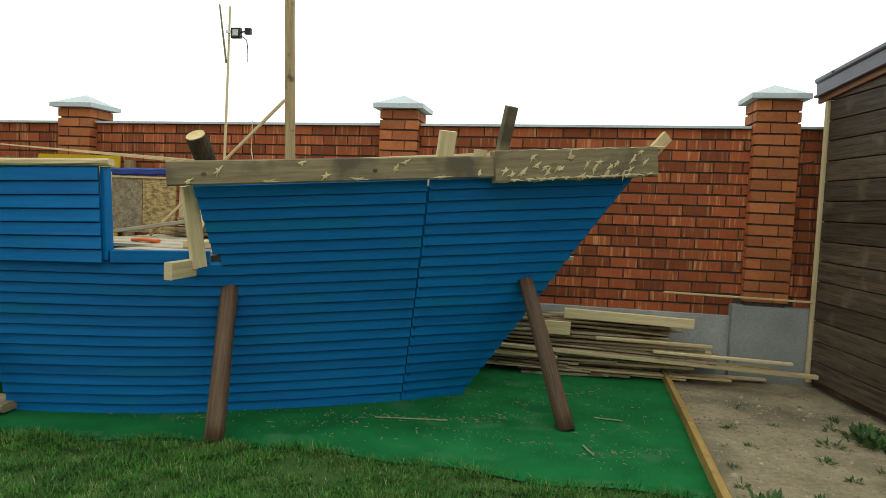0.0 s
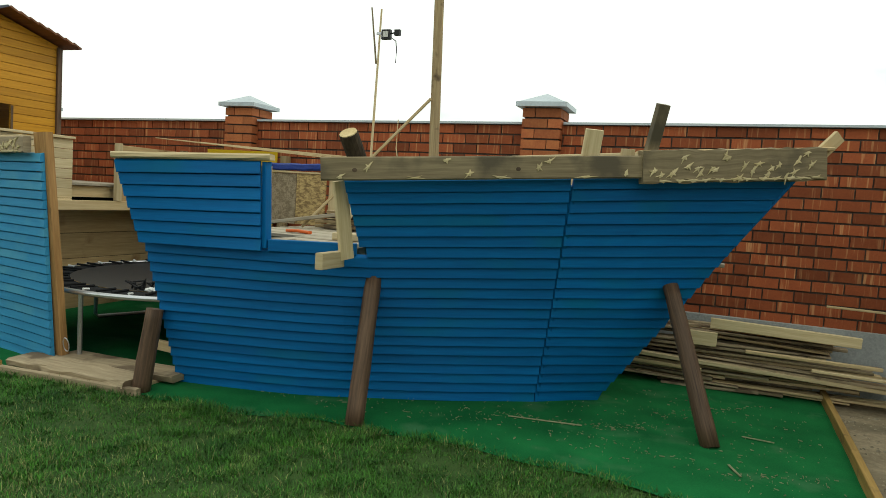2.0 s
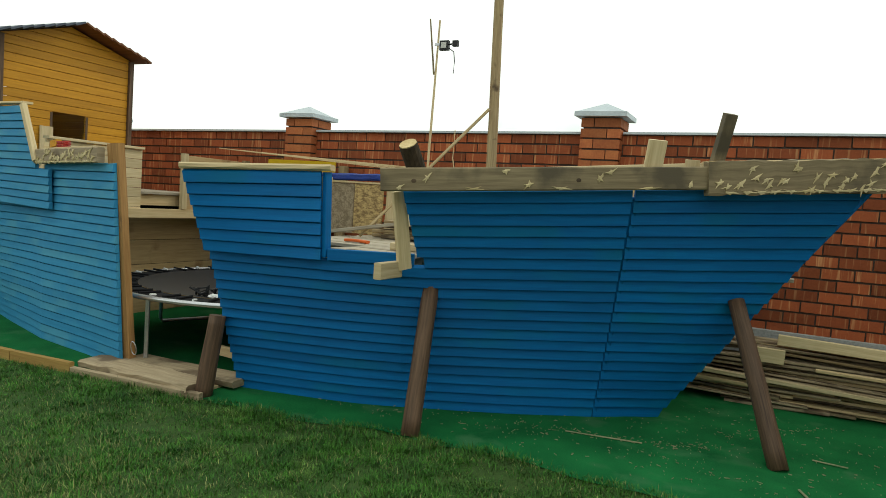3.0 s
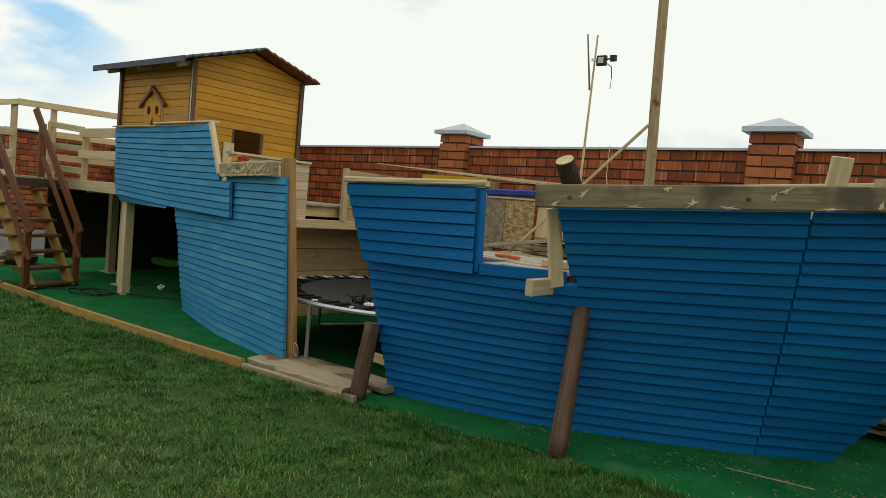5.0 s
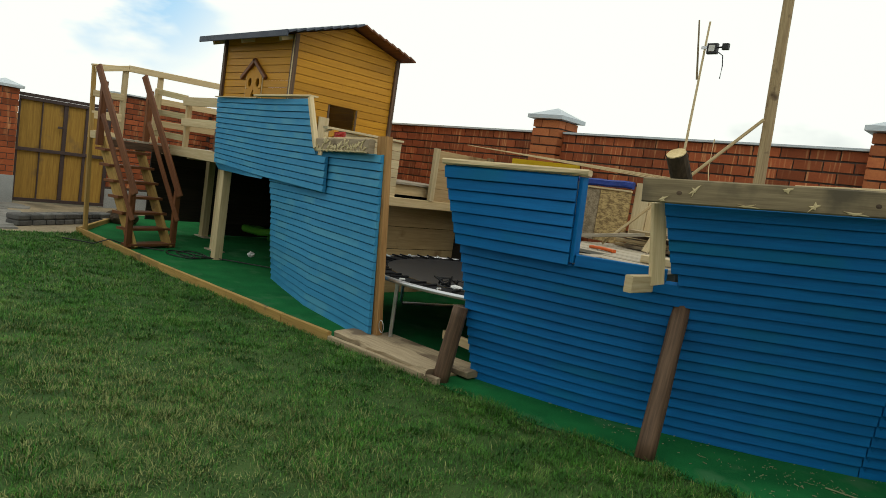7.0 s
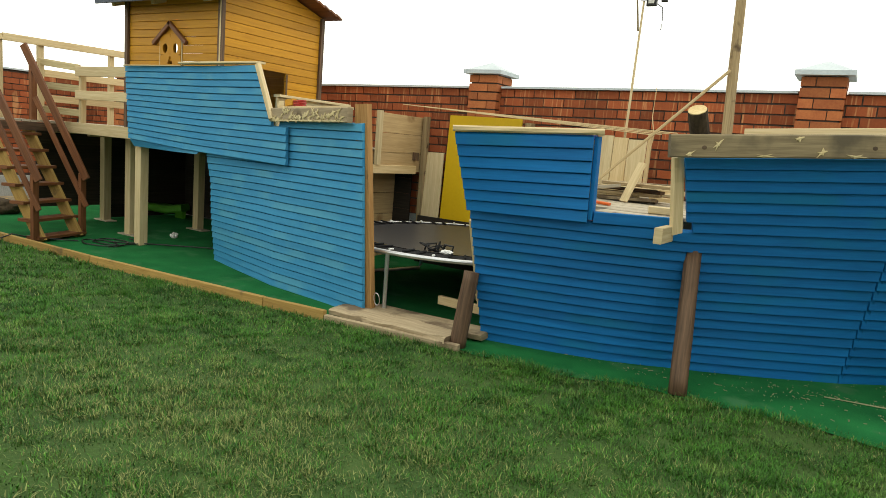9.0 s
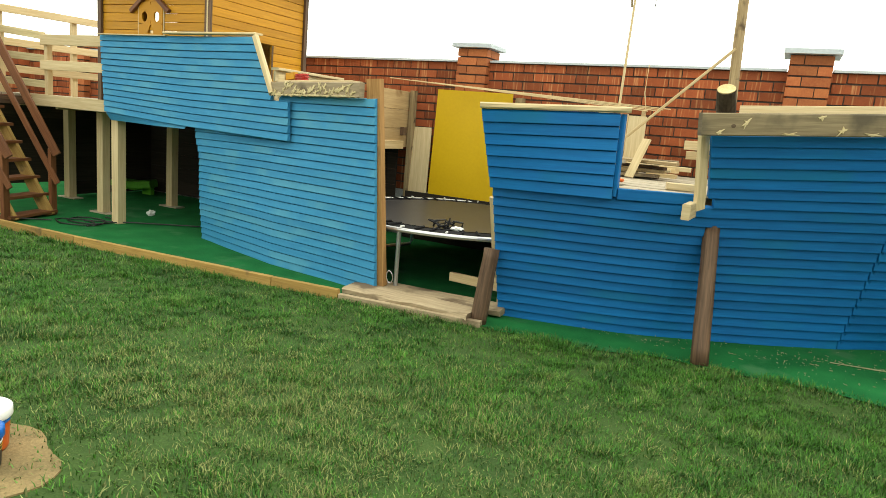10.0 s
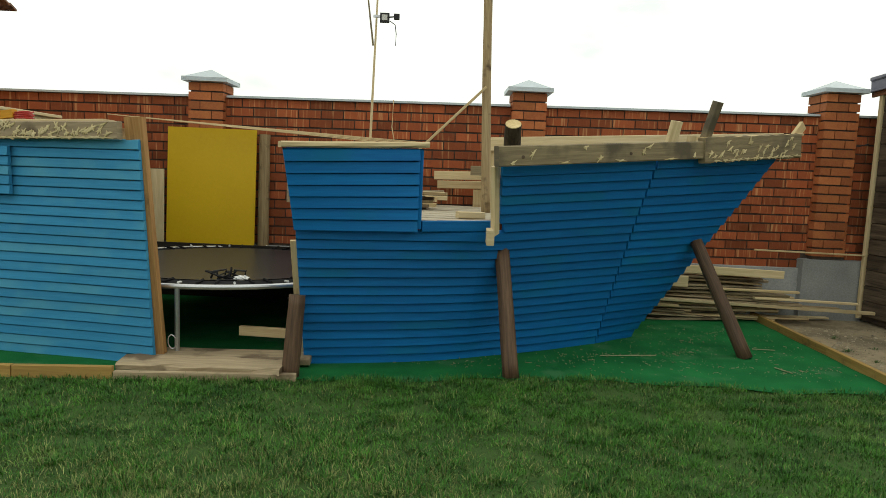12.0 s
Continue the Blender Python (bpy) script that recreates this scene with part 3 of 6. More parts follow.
for r in range(2):
    x = 0.0
    while x < 1.6:
        w = random.uniform(0.14, 0.3)
        bm = bmesh.new()
        brick_box(bm, 0, 0, 0.03 + r * 0.085, w - 0.015, 0.22, 0.078)
        bmesh.ops.bevel(bm, geom=bm.edges[:], offset=0.014, segments=1, affect="EDGES")
        bmesh.ops.transform(bm, matrix=pose(-10.5 - 0.47 * (x + w / 2), 3.0 + 0.88 * (x + w / 2), 0, 0, 0, 118 + random.uniform(-2, 2)), verts=bm.verts)
        part("stone", bm, BEDSTONE, kerb)
        x += w
paving = thing("stone_paving", (-11.5, 1.5, 0), "irregular grey stone paving at the gate", "paving", kind="structure")
px = -13.4
cells = []
while px < -9.95:
    wx = random.uniform(0.26, 0.42)
    py = -1.6
    while py < 3.5:
        wy = random.uniform(0.3, 0.62)
        cx, cy = px + wx / 2, py + wy / 2
        edge_y = 3.55 - max(0, (cx + 11.2)) * 0.85
        if cy < edge_y:
            cells.append((cx, cy, wx, wy))
        py += wy
    px += wx
for cx, cy, wx, wy in cells:
    bm = bmesh.new()
    k = random.randint(5, 7)
    lo, hi = [], []
    for i in range(k):
        a = 2 * math.pi * (i + random.uniform(-0.2, 0.2)) / k
        rx, ry = wx * 0.56 * min(1.1, 1 / max(abs(math.cos(a)), 0.75)), wy * 0.54 * min(1.1, 1 / max(abs(math.sin(a)), 0.75))
        hi.append(bm.verts.new((cx + math.cos(a) * rx * 0.96, cy + math.sin(a) * ry * 0.96, 0.016)))
        lo.append(bm.verts.new((cx + math.cos(a) * rx, cy + math.sin(a) * ry, -0.004)))
    bm.faces.new(hi)
    for i in range(k):
        bm.faces.new((lo[i], lo[(i + 1) % k], hi[(i + 1) % k], hi[i]))
    part("paving_stone", bm, STONE, paving)

# ---- shed ----
SA, SB = Vector((2.88, 7.06, 0)), Vector((3.18, 4.95, 0))
shed = thing("garden_shed", (3.3, 6.0, 0), "dark brown stained wooden shed with slate-grey roof", "shed")
sd = (SB - SA).normalized()
sn = Vector((sd.y, -sd.x, 0))
if sn.x > 0:
    sn = -sn
inn = -sn
for i in range(15):
    z = 0.09 + i * 0.178
    b = beam(SA + sd * 0.05 + Vector((0, 0, z + 0.086)), SB + Vector((0, 0, z + 0.086)), 0.024, 0.17, wobble=0.0)
    part("wall_board", b, SHED, shed)
part("wall", beam(SA + inn * 0.06 + Vector((0, 0, 1.35)), SB + inn * 0.06 + Vector((0, 0, 1.35)), 0.05, 2.65), SHED, shed)
part("corner_trim", beam(SA + Vector((0, 0, 0.05)), SA + Vector((0, 0, 2.66)), 0.05, 0.045, (0, 1, 0)), PALE, shed, "pale corner batten")
c1, c2 = SA + inn * 2.2, SB + inn * 2.2
part("wall", beam(SA + inn * 0.09 + Vector((0, 0, 1.35)), c1 + Vector((0, 0, 1.35)), 0.05, 2.65), SHED, shed)
part("wall", beam(SB + inn * 0.09 + Vector((0, 0, 1.35)), c2 + Vector((0, 0, 1.35)), 0.05, 2.65), SHED, shed)
part("wall", beam(c1 + Vector((0, 0, 1.35)), c2 + Vector((0, 0, 1.35)), 0.05, 2.65), SHED, shed)
for i in range(9):
    o = sn * (-0.09 - 0.23 * i)
    z = 2.765 + 0.075 * i
    part("roof_sheet", beam(SA - sd * 0.11 + o + Vector((0, 0, z)), SB + sd * 0.25 + o + Vector((0, 0, z + 0.23)), 0.26, 0.035, Vector((0, 0, 1)) + sn * 0.33), SLATE, shed, "slate-grey roof sheet")
FLASH = material("folded_metal_flashing", (0.155, 0.15, 0.185), (0.115, 0.112, 0.145), scale=3, fine=40, rough=0.4, bump=0.05, metal=0.2)
ea, eb = SA - sd * 0.12 + sn * 0.045, SB + sd * 0.25 + sn * 0.045
part("fascia", beam(ea + Vector((0, 0, 2.70)), eb + Vector((0, 0, 2.93)), 0.03, 0.12), FLASH, shed, "purple-grey folded eave flashing")
part("flashing_lip", beam(ea + sn * 0.012 + Vector((0, 0, 2.775)), eb + sn * 0.012 + Vector((0, 0, 3.005)), 0.05, 0.045, c=0.012), FLASH, shed, "purple-grey rolled lip")
part("drip_edge", beam(ea + sn * 0.012 + Vector((0, 0, 2.635)), eb + sn * 0.012 + Vector((0, 0, 2.865)), 0.05, 0.02), FLASH, shed)
part("soffit_board", beam(ea - sn * 0.02 + Vector((0, 0, 2.605)), eb - sn * 0.02 + Vector((0, 0, 2.835)), 0.03, 0.06), STAIR, shed, "brown board under the eave")
for f in (0.12, 0.45, 0.8):
    q = ea.lerp(eb, f) + sn * 0.04 + Vector((0, 0, 2.775 + 0.23 * f))
    part("screw", log(q, q + sn * 0.008, 0.009, n=1, sides=8), IRON, shed, "dark screw head")
bm = bmesh.new()
sweep(bm, [(2.52, 7.22, 1.95), (2.60, 7.2, 2.0), (2.72, 7.12, 2.02), (2.8, 7.08, 2.05)], circle(0.006, 6))
sweep(bm, [(2.52, 7.22, 1.95), (2.505, 7.22, 1.86), (2.53, 7.22, 1.77)], circle(0.006, 6))
part("loose_cable", bm, BLACK)
bpy.data.objects["loose_cable"].parent = shed
bpy.data.objects["loose_cable"].location -= shed.location

# ---- the ship: bow half ----
BOW_BASE = [(-3.06, 4.44), (-2.45, 4.57), (-2.04, 4.69), (-1.69, 4.85), (-1.1, 5.15), (-0.55, 5.50), (-0.17, 5.80), (0.6, 6.38), (1.3, 6.9)]
BOW_MID = [(-3.06, 4.07), (-2.17, 4.29), (-1.6, 4.485), (0.1, 5.42), (0.6, 5.76), (1.3, 6.16)]
BOW_TOP = [(-1.7, 4.20), (-0.3, 4.90), (1.13, 5.73), (1.3, 5.82)]


def sheer(x):
    """Height of the underside of the bow rail."""
    return 1.575 + 0.088 * max(0.0, x + 1.62)


def bow_y(x, z):
    b, m = lerp_table(BOW_BASE, x), lerp_table(BOW_MID, x)
    if x < -1.75:
        return b + (m - b) * z / 1.1
    t, zt = lerp_table(BOW_TOP, x), sheer(x)
    p, q = z / zt, 1.1 / zt
    lin = b + (t - b) * p
    k = (m - (b + (t - b) * q)) / (q * (1 - q))
    w = min(1.0, (x + 1.75) / 0.15)
    return (b + (m - b) * z / 1.1) * (1 - w) + (lin + k * p * (1 - p)) * w


def stem(z):
    """Forward edge of the bow."""
    return -0.16 + 1.30 * z / 1.84


hull = thing("ship_bow_hull", (-1.2, 5.0, 0.0), "playground ship's bow hull clad in deep blue lapped boards", "play ship")
N = 22


def course(k, x, shift=0.0):
    """Height of board edge k of N at x."""
    return 0.015 + (sheer(x) - 0.012) * (k + shift) / N


def seam_x(z):
    return -0.57 + 0.27 * z / 1.66


DECK_K = 15
for k in range(N):
    lo, hi = (lambda x, k=k: course(k, x)), (lambda x, k=k: course(k + 1, x))
    za, zb = course(k, -0.4), course(k + 1, -0.4)
    left = -3.03 - 0.02 * k / N if k < DECK_K else -1.585 - 0.0035 * (k - DECK_K)
    left = -1.552 if k == DECK_K else left
    part("plank", strake(bow_y, lo, hi, (left, left), (seam_x(za) - 0.005, seam_x(zb) - 0.005), 16 if k < DECK_K else 8, seed=k), BLUE, hull)
for k in range(N):
    lo, hi = (lambda x, k=k: course(k, x, 0.12 if k else 0)), (lambda x, k=k: min(course(k + 1, x, 0.12), course(N, x)))
    za, zb = course(k, 0.3, 0.12), course(k + 1, 0.3, 0.12)
    part("plank", strake(bow_y, lo, hi, (seam_x(za), seam_x(zb)), (stem(za), stem(zb)), 6, proud=0.035, inner=-0.004, tip=0.013, seed=50 + k), BLUE, hull)
pts = [(seam_x(z) - 0.004, bow_y(seam_x(z), z) + 0.006, z) for z in (0.03, 0.4, 0.8, 1.2, 1.64)]
part("seam_board", sweep(bmesh.new(), pts, rect(0.02, 0.09), (1, 0, 0.2)), BLUE, hull)
# stem board behind the cut ends
pts = [(stem(z) - 0.03, bow_y(stem(z) - 0.03, z) + 0.035, z) for z in (0.02, 0.5, 1.0, 1.5, 1.8)]
part("stem_board", sweep(bmesh.new(), pts, rect(0.03, 0.05), (1, 0, 0.2)), BLUE, hull)
# boarded edge by the doorway
for k, (z0, z1, d) in enumerate(((0.32, 0.62, 0.0), (0.61, 0.98, 0.004))):
    x = -3.058 - d
    part("edge_batten", beam((x, bow_y(-3.05, z0) + 0.06, z0), (x - 0.005, bow_y(-3.05, z1) + 0.06, z1), 0.024, 0.06, (1, 0, 0), wobble=0.1, n=4, seed=k), PINE, hull, "raw pine edge batten")
part("deck_edge_board", beam((-2.17, 4.275, 1.112), (-1.628, 4.505, 1.12), 0.05, 0.08), BLUE, hull)

# raised box of the bulwark
def box_y(x, z):
    t = (z - 1.10) / 0.52
    return lerp_table([(-3.06, 4.03), (-2.17, 4.25)], x) * (1 - t) + lerp_table([(-3.06, 3.85), (-2.17, 4.205)], x) * t


bulwark = thing("ship_bulwark", (-2.6, 4.15, 1.1), "raised bulwark of deep blue boards with raw timber top", "play ship")


def box_course(k, x):
    return 1.075 + (0.545 + 0.055 * (x + 3.06)) * k / 7


for k in range(7):
    part("plank", strake(box_y, lambda x, k=k: box_course(k, x), lambda x, k=k: box_course(k + 1, x), (-3.045 - 0.006 * k, -3.05 - 0.006 * k), (-2.20, -2.20), 6, proud=0.032, tip=0.015, groove=0.009, seed=80 + k), BLUE, bulwark)
part("end_board", beam((-2.185, 4.275, 1.095), (-2.185, 4.235, 1.665), 0.03, 0.07, (0, 1, 0)), BLUE, bulwark)
part("top_board", sweep(bmesh.new(), [(-3.11, 3.86, 1.645), (-2.9, 3.95, 1.655), (-2.6, 4.075, 1.672), (-2.3, 4.19, 1.688), (-2.15, 4.245, 1.695)], rect(0.13, 0.04, 0.01), wobble=0.14, seed=3), PALE, bulwark, "raw pale top board")
part("inner_post", slab(-2.28, -2.22, 4.29, 4.35, 1.1, 1.64), PINE, bulwark)
part("inner_post", slab(-2.98, -2.92, 4.08, 4.14, 1.1, 1.6), PINE, bulwark)


def chip(along, up, nrm, c, rnd, flat=1.0):
    """One pale gouge: a ragged star of splintered wood standing just off a board's face."""
    bm = bmesh.new()
    turn = rnd.uniform(0.5, 1.4)
    ca, sa = math.cos(turn), math.sin(turn)
    if flat > 1:
        ca, sa = 1.0, 0.0
    rim = []
    for i in range(11):
        a = 2 * math.pi * (i + rnd.uniform(-0.3, 0.3)) / 11
        r = rnd.uniform(0.009, 0.016) if i % 2 else rnd.choice((0.016, 0.024, 0.034, 0.040))
        u, v = math.cos(a) * r * 1.35 * flat, math.sin(a) * r * 0.75
        rim.append(c + along * (u * ca - v * sa) + up * (u * sa + v * ca) * (0.9 if flat == 1 else 0.6))
    lo, hi = [bm.verts.new(p - nrm * 0.006) for p in rim], [bm.verts.new(p + nrm * 0.0012) for p in rim]
    mid = bm.verts.new(c + nrm * 0.004)
    n = len(rim)
    for i in range(n):
        bm.faces.new((hi[i], hi[(i + 1) % n], mid))
        bm.faces.new((lo[i], lo[(i + 1) % n], hi[(i + 1) % n], hi[i]))
    return bm


def rail_board(name, a, b, w, h, n, wobble, count, seed, label, mat=WEATHERED, knots=()):
    """A hewn rail: a board on edge with pale chisel marks."""
    a, b = Vector(a), Vector(b)
    t = thing(name, (a + b) / 2, label, "rail", group="ship rails")
    part("board", beam(a, b, w, h, n=n, wobble=wobble, seed=seed, c=0.008), mat, t)
    along = (b - a).normalized()
    nrm = along.cross(Vector((0, 0, 1))).normalized()
    if nrm.y > 0:
        nrm = -nrm
    up = nrm.cross(along)
    up = up if up.z > 0 else -up
    rnd = random.Random(seed)
    ln = (b - a).length
    for i in range(count):
        c = a + nrm * (w / 2 + 0.004) + along * (0.06 + (ln - 0.12) * (i + rnd.uniform(0.1, 0.9)) / count) + up * rnd.uniform(-h * 0.42, h * 0.36)
        low = i % 3 == 2
        if low:
            c += up * (-h * 0.42 - up.dot(c - a - nrm * (w / 2)) + up.dot(along) * 0)
        part("chisel_mark", chip(along, up, nrm, c, rnd, 1.7 if low else 1.0), CHIPPED, t, "pale chisel mark")
    for f in knots:
        bm = bmesh.new()
        c = a + along * ln * f + nrm * (w / 2 + 0.0005) - up * 0.01
        ring = [bm.verts.new(c + along * 0.016 * math.cos(k * 0.5236) + up * 0.013 * math.sin(k * 0.5236)) for k in range(12)]
        mid = bm.verts.new(c + nrm * 0.002)
        for k in range(12):
            bm.faces.new((ring[k], ring[(k + 1) % 12], mid))
        part("knot", bm, KNOT, t, "dark knot")
    return t


rail_board("ship_rail", (-1.665, 4.06, 1.632), (0.115, 5.045, 1.788), 0.06, 0.145, 8, 0.03, 10, 4, "long grey-brown weathered rail along the bow", knots=(0.1, 0.6))
rail_board("ship_rail", (0.12, 5.035, 1.785), (1.24, 5.66, 1.902), 0.075, 0.215, 18, 0.17, 36, 9, "thick hewn rail at the bow tip, chisel-marked")
t = thing("bow_cap_board", (0.7, 5.4, 1.95), "thin pale board capping the bow rail", "board")
part("board", beam((0.1, 5.07, 1.885), (1.28, 5.73, 2.005), 0.10, 0.022, n=6, wobble=0.15, seed=2), PINE, t)

# far rail of the bow
t = thing("far_ship_rail", (-0.3, 6.2, 1.9), "pale rail on the far side of the bow", "rail", group="ship rails")
part("board", beam((-1.60, 6.55, 1.83), (1.18, 5.82, 1.95), 0.045, 0.14), PALE, t)
part("board", beam((-1.72, 6.62, 1.55), (-0.9, 6.42, 1.56), 0.03, 0.10), WEATHERED, t)
for x, y in ((-1.5, 6.58), (-0.55, 6.33), (0.4, 6.08)):
    part("post", slab(x - 0.03, x + 0.03, y - 0.03, y + 0.03, 1.14, 1.93 + 0.03 * x), PINE, t)

# raw upright and bearer at the gap
t = thing("upright_plank", (-1.63, 4.3, 1.05), "raw pine plank upright at the deck gap", "plank")
part("plank", beam((-1.622, 4.365, 1.065), (-1.652, 4.275, 1.57), 0.032, 0.10, (0.45, 0.89, 0.1)), PALE, t)
t = thing("bearer_stub", (-1.75, 4.35, 1.02), "short sawn bearer end sticking out under the deck", "beam")
part("beam", beam((-1.675, 4.11, 1.06), (-1.663, 4.36, 1.063), 0.055, 0.105), PALE, t)

# raw stubs standing at the rail
for a, b, w, d, mat, lab in (((0.14, 5.13, 1.76), (0.225, 5.04, 2.19), 0.075, 0.06, WEATHERED, "weathered square post leaning above the rail"),
                        ((-0.205, 4.915, 1.72), (-0.165, 4.86, 2.00), 0.115, 0.032, PALE, "raw board stub standing above the rail"),
                        ((0.02, 5.06, 1.72), (0.03, 5.04, 1.90), 0.09, 0.032, PALE, "short raw board stub behind the rail"),
                        ((1.19, 5.70, 1.93), (1.335, 5.78, 2.10), 0.09, 0.035, PINE, "slanting board stub at the bow tip")):
    t = thing("board_stub", a, lab, "post", group="rail stubs")
    part("board", beam(a, b, w, d, (0.5, -0.85, 0)), mat, t)
    if mat is WEATHERED:
        t.name = "post_stub"
t = thing("log_stub", (-1.54, 4.16, 1.3), "short dark-barked log with fresh cut top", "log")
part("bark", log((-1.53, 4.37, 1.60), (-1.55, 4.17, 1.862), 0.062, 0.06, wobble=0.03, seed=3), BARK, t)
part("cut_end", log((-1.55, 4.17, 1.8625), (-1.5504, 4.1663, 1.8675), 0.056, 0.056, n=1, wobble=0.04, seed=4), CUT, t, "pale sawn end")

# deck
deck = thing("ship_deck", (-1.2, 5.6, 1.05), "grey raw plank deck of the ship", "deck", kind="structure")
y = 4.32
i = 0
while y < 7.0:
    xe = -2.1 + (y - 4.3) * 2.1 if y < 4.6 else min(0.7, -1.7 + (y - 4.45) * 1.75) if y < 5.9 else 0.7 - (y - 5.9) * 1.4
    xs0 = -2.95 if y > 4.75 else -2.2
    part("deck_board", slab(xs0, xe, y, y + 0.094, 1.13 - 0.002 * (i % 3), 1.157 - 0.002 * (i % 3)), DECK, deck)
    y += 0.1
    i += 1
part("joist", slab(-2.9, -2.84, 4.5, 7.0, 0.98, 1.125), PINE, deck)
part("joist", slab(-1.7, -1.64, 4.65, 7.0, 0.98, 1.125), PINE, deck)
for x, y in ((-2.87, 4.75), (-2.87, 6.9), (-1.67, 6.9), (-1.67, 5.2)):
    part("post", slab(x - 0.05, x + 0.05, y - 0.05, y + 0.05, 0.0, 0.98), PINE, deck)

t = thing("mast", (-1.62, 5.75, 1.155), "tall peeled log mast with knots", "mast")
part("pole", log((-1.60, 5.75, 1.15), (-1.70, 5.75, 4.6), 0.044, 0.036, n=22, wobble=0.07, seed=8, bend=0.03), MAST, t, smooth=True)
t = thing("mast_brace", (-2.2, 5.7, 1.2), "thin sawn batten bracing the mast", "batten")
part("batten", beam((-2.80, 5.64, 1.165), (-1.655, 5.69, 2.31), 0.016, 0.024), PINE, t)

# props against the hull
for a, b, r, lab, sd in (((-3.065, 4.10, 0.0), (-3.04, 4.185, 0.585), 0.066, "short brown log prop by the doorway", 11),
                     ((-1.455, 4.28, 0.0), (-1.54, 4.61, 0.93), 0.062, "brown stained log propping the hull", 12),
                     ((0.70, 5.14, 0.0), (0.345, 5.58, 0.985), 0.062, "brown stained log propping the bow", 13)):
    t = thing("log_prop", a, lab, "log prop", group="hull props")
    part("log", log(a, b, r, r * 0.9, n=8, wobble=0.06, seed=sd), BROWN, t, smooth=True)

# things on the deck
t = thing("osb_panel", (-3.2, 6.1, 1.155), "rough chipboard panel standing on the deck", "panel")
part("panel", slab(-3.185, -2.86, 6.10, 6.12, 1.155, 1.645), OSB, t)
part("panel", slab(-3.56, -3.19, 6.103, 6.121, 1.155, 1.643), CHIPBOARD, t, "grey-brown chipboard half")
part("top_batten", slab(-3.56, -2.86, 6.085, 6.125, 1.646, 1.664), PINE, t)
t = thing("blue_tarp", (-3.2, 6.1, 1.665), "folded blue tarp laid over the panel's edge", "tarp")
part("tarp", sweep(bmesh.new(), [(-3.57 + 0.09 * i, 6.102, 1.698 + 0.002 * i + 0.003 * math.sin(i * 2.1)) for i in range(9)], rect(0.06, 0.068, 0.014), wobble=0.05, seed=6), TARP, t)
t = thing("plywood_panel", (-2.6, 6.15, 1.155), "pale plywood boards leaning on the deck", "panel")
for k, (a, b) in enumerate(((-2.85, -2.70), (-2.697, -2.56), (-2.557, -2.385))):
    part("board", beam(((a + b) / 2, 6.145 + 0.004 * k, 1.155), ((a + b) / 2, 6.165 + 0.004 * k, 1.745 - 0.012 * k), b - a, 0.02, (0, 1, 0)), PALE if k != 1 else PINE, t)
rnd = random.Random(21)
for i in range(15):
    lay = i // 4
    left = i % 4 < 3
    x0, y0 = (rnd.uniform(-2.85, -2.6), rnd.uniform(5.75, 6.05)) if left else (rnd.uniform(-2.45, -2.3), rnd.uniform(6.45, 6.7))
    ln, an = (rnd.uniform(0.45, 0.75), rnd.uniform(-0.3, 0.3)) if left else (rnd.uniform(0.22, 0.42), rnd.uniform(-0.6, 0.3))
    z = 1.172 + (0.046 if left else 0.036) * lay
    t = thing("offcut", (x0, y0, z), "sawn offcut lying in a heap on deck", "offcut", group="deck offcuts")
    part("board", beam((x0, y0, z), (x0 + ln * math.cos(an), y0 + ln * math.sin(an) * 0.6, z + rnd.uniform(-0.005, 0.02)), rnd.uniform(0.06, 0.11), 0.028 if left else 0.045), rnd.choice((PALE, MAST, WEATHERED, TAN, BROWN) if left else (PALE, PINE, TAN)), t)
for (a, b, w, h, m, lab) in (((-2.37, 5.60, 1.165), (-2.275, 5.72, 1.51), 0.10, 0.022, PALE, "pale board leaning on the offcut heap"),
                          ((-3.05, 5.55, 1.19), (-2.42, 5.62, 1.30), 0.09, 0.03, DECK, "grey board lying slantwise over the offcuts"),
                          ((-1.90, 4.66, 1.185), (-1.69, 4.72, 1.185), 0.09, 0.05, PALE, "short pale block lying on the deck"),
                          ((-2.11, 6.97, 1.485), (-1.45, 6.93, 1.50), 0.03, 0.095, PALE, "pale board on edge at the deck's far side"),
                          ((-2.07, 6.90, 1.385), (-1.45, 6.86, 1.40), 0.03, 0.085, PINE, "pine board on edge at the deck's far side")):
    t = thing("loose_board", a, lab, "board", group="loose deck boards")
    part("board", beam(a, b, w, h), m, t)
for k, (x, y, zt) in enumerate(((-1.58, 6.94, 1.44), (-1.62, 6.87, 1.345))):
    t = thing("support_block", (x, y, 1.155), "sawn block under the boards at the deck's far side", "block", group="support blocks")
    part("block", slab(x - 0.05, x + 0.05, y - 0.028, y + 0.028, 1.155, zt), PINE, t)
t = thing("orange_trowel", (-2.42, 4.95, 1.165), "small orange-red plastic tool on the deck", "tool")
bm = bmesh.new()
sweep(bm, [(-2.5, 4.98, 1.17), (-2.4, 4.96, 1.175), (-2.28, 4.95, 1.17)], rect(0.05, 0.022, 0.008))
part("body", bm, BUCKETORANGE, t)

# long laths over the doorway
for i in range(4):
    o = 0.035 * i
    t = thing("lath", (-5.6, 6.86 + o, 1.95), "long thin pine lath lying across the panels", "lath", group="laths")
    part("lath", beam((-5.68 + 0.3 * i, 6.84 + o, 1.99 - 0.013 * i), (-2.5 + 0.07 * i, 6.80 + o, 1.80 + 0.012 * i), 0.018, 0.010), PINE, t)
t = thing("lath_rest", (-2.6, 6.86, 1.155), "thin post that holds the laths' ends", "post")
part("post", slab(-2.58, -2.54, 6.90, 6.94, 1.155, 1.80), PINE, t)

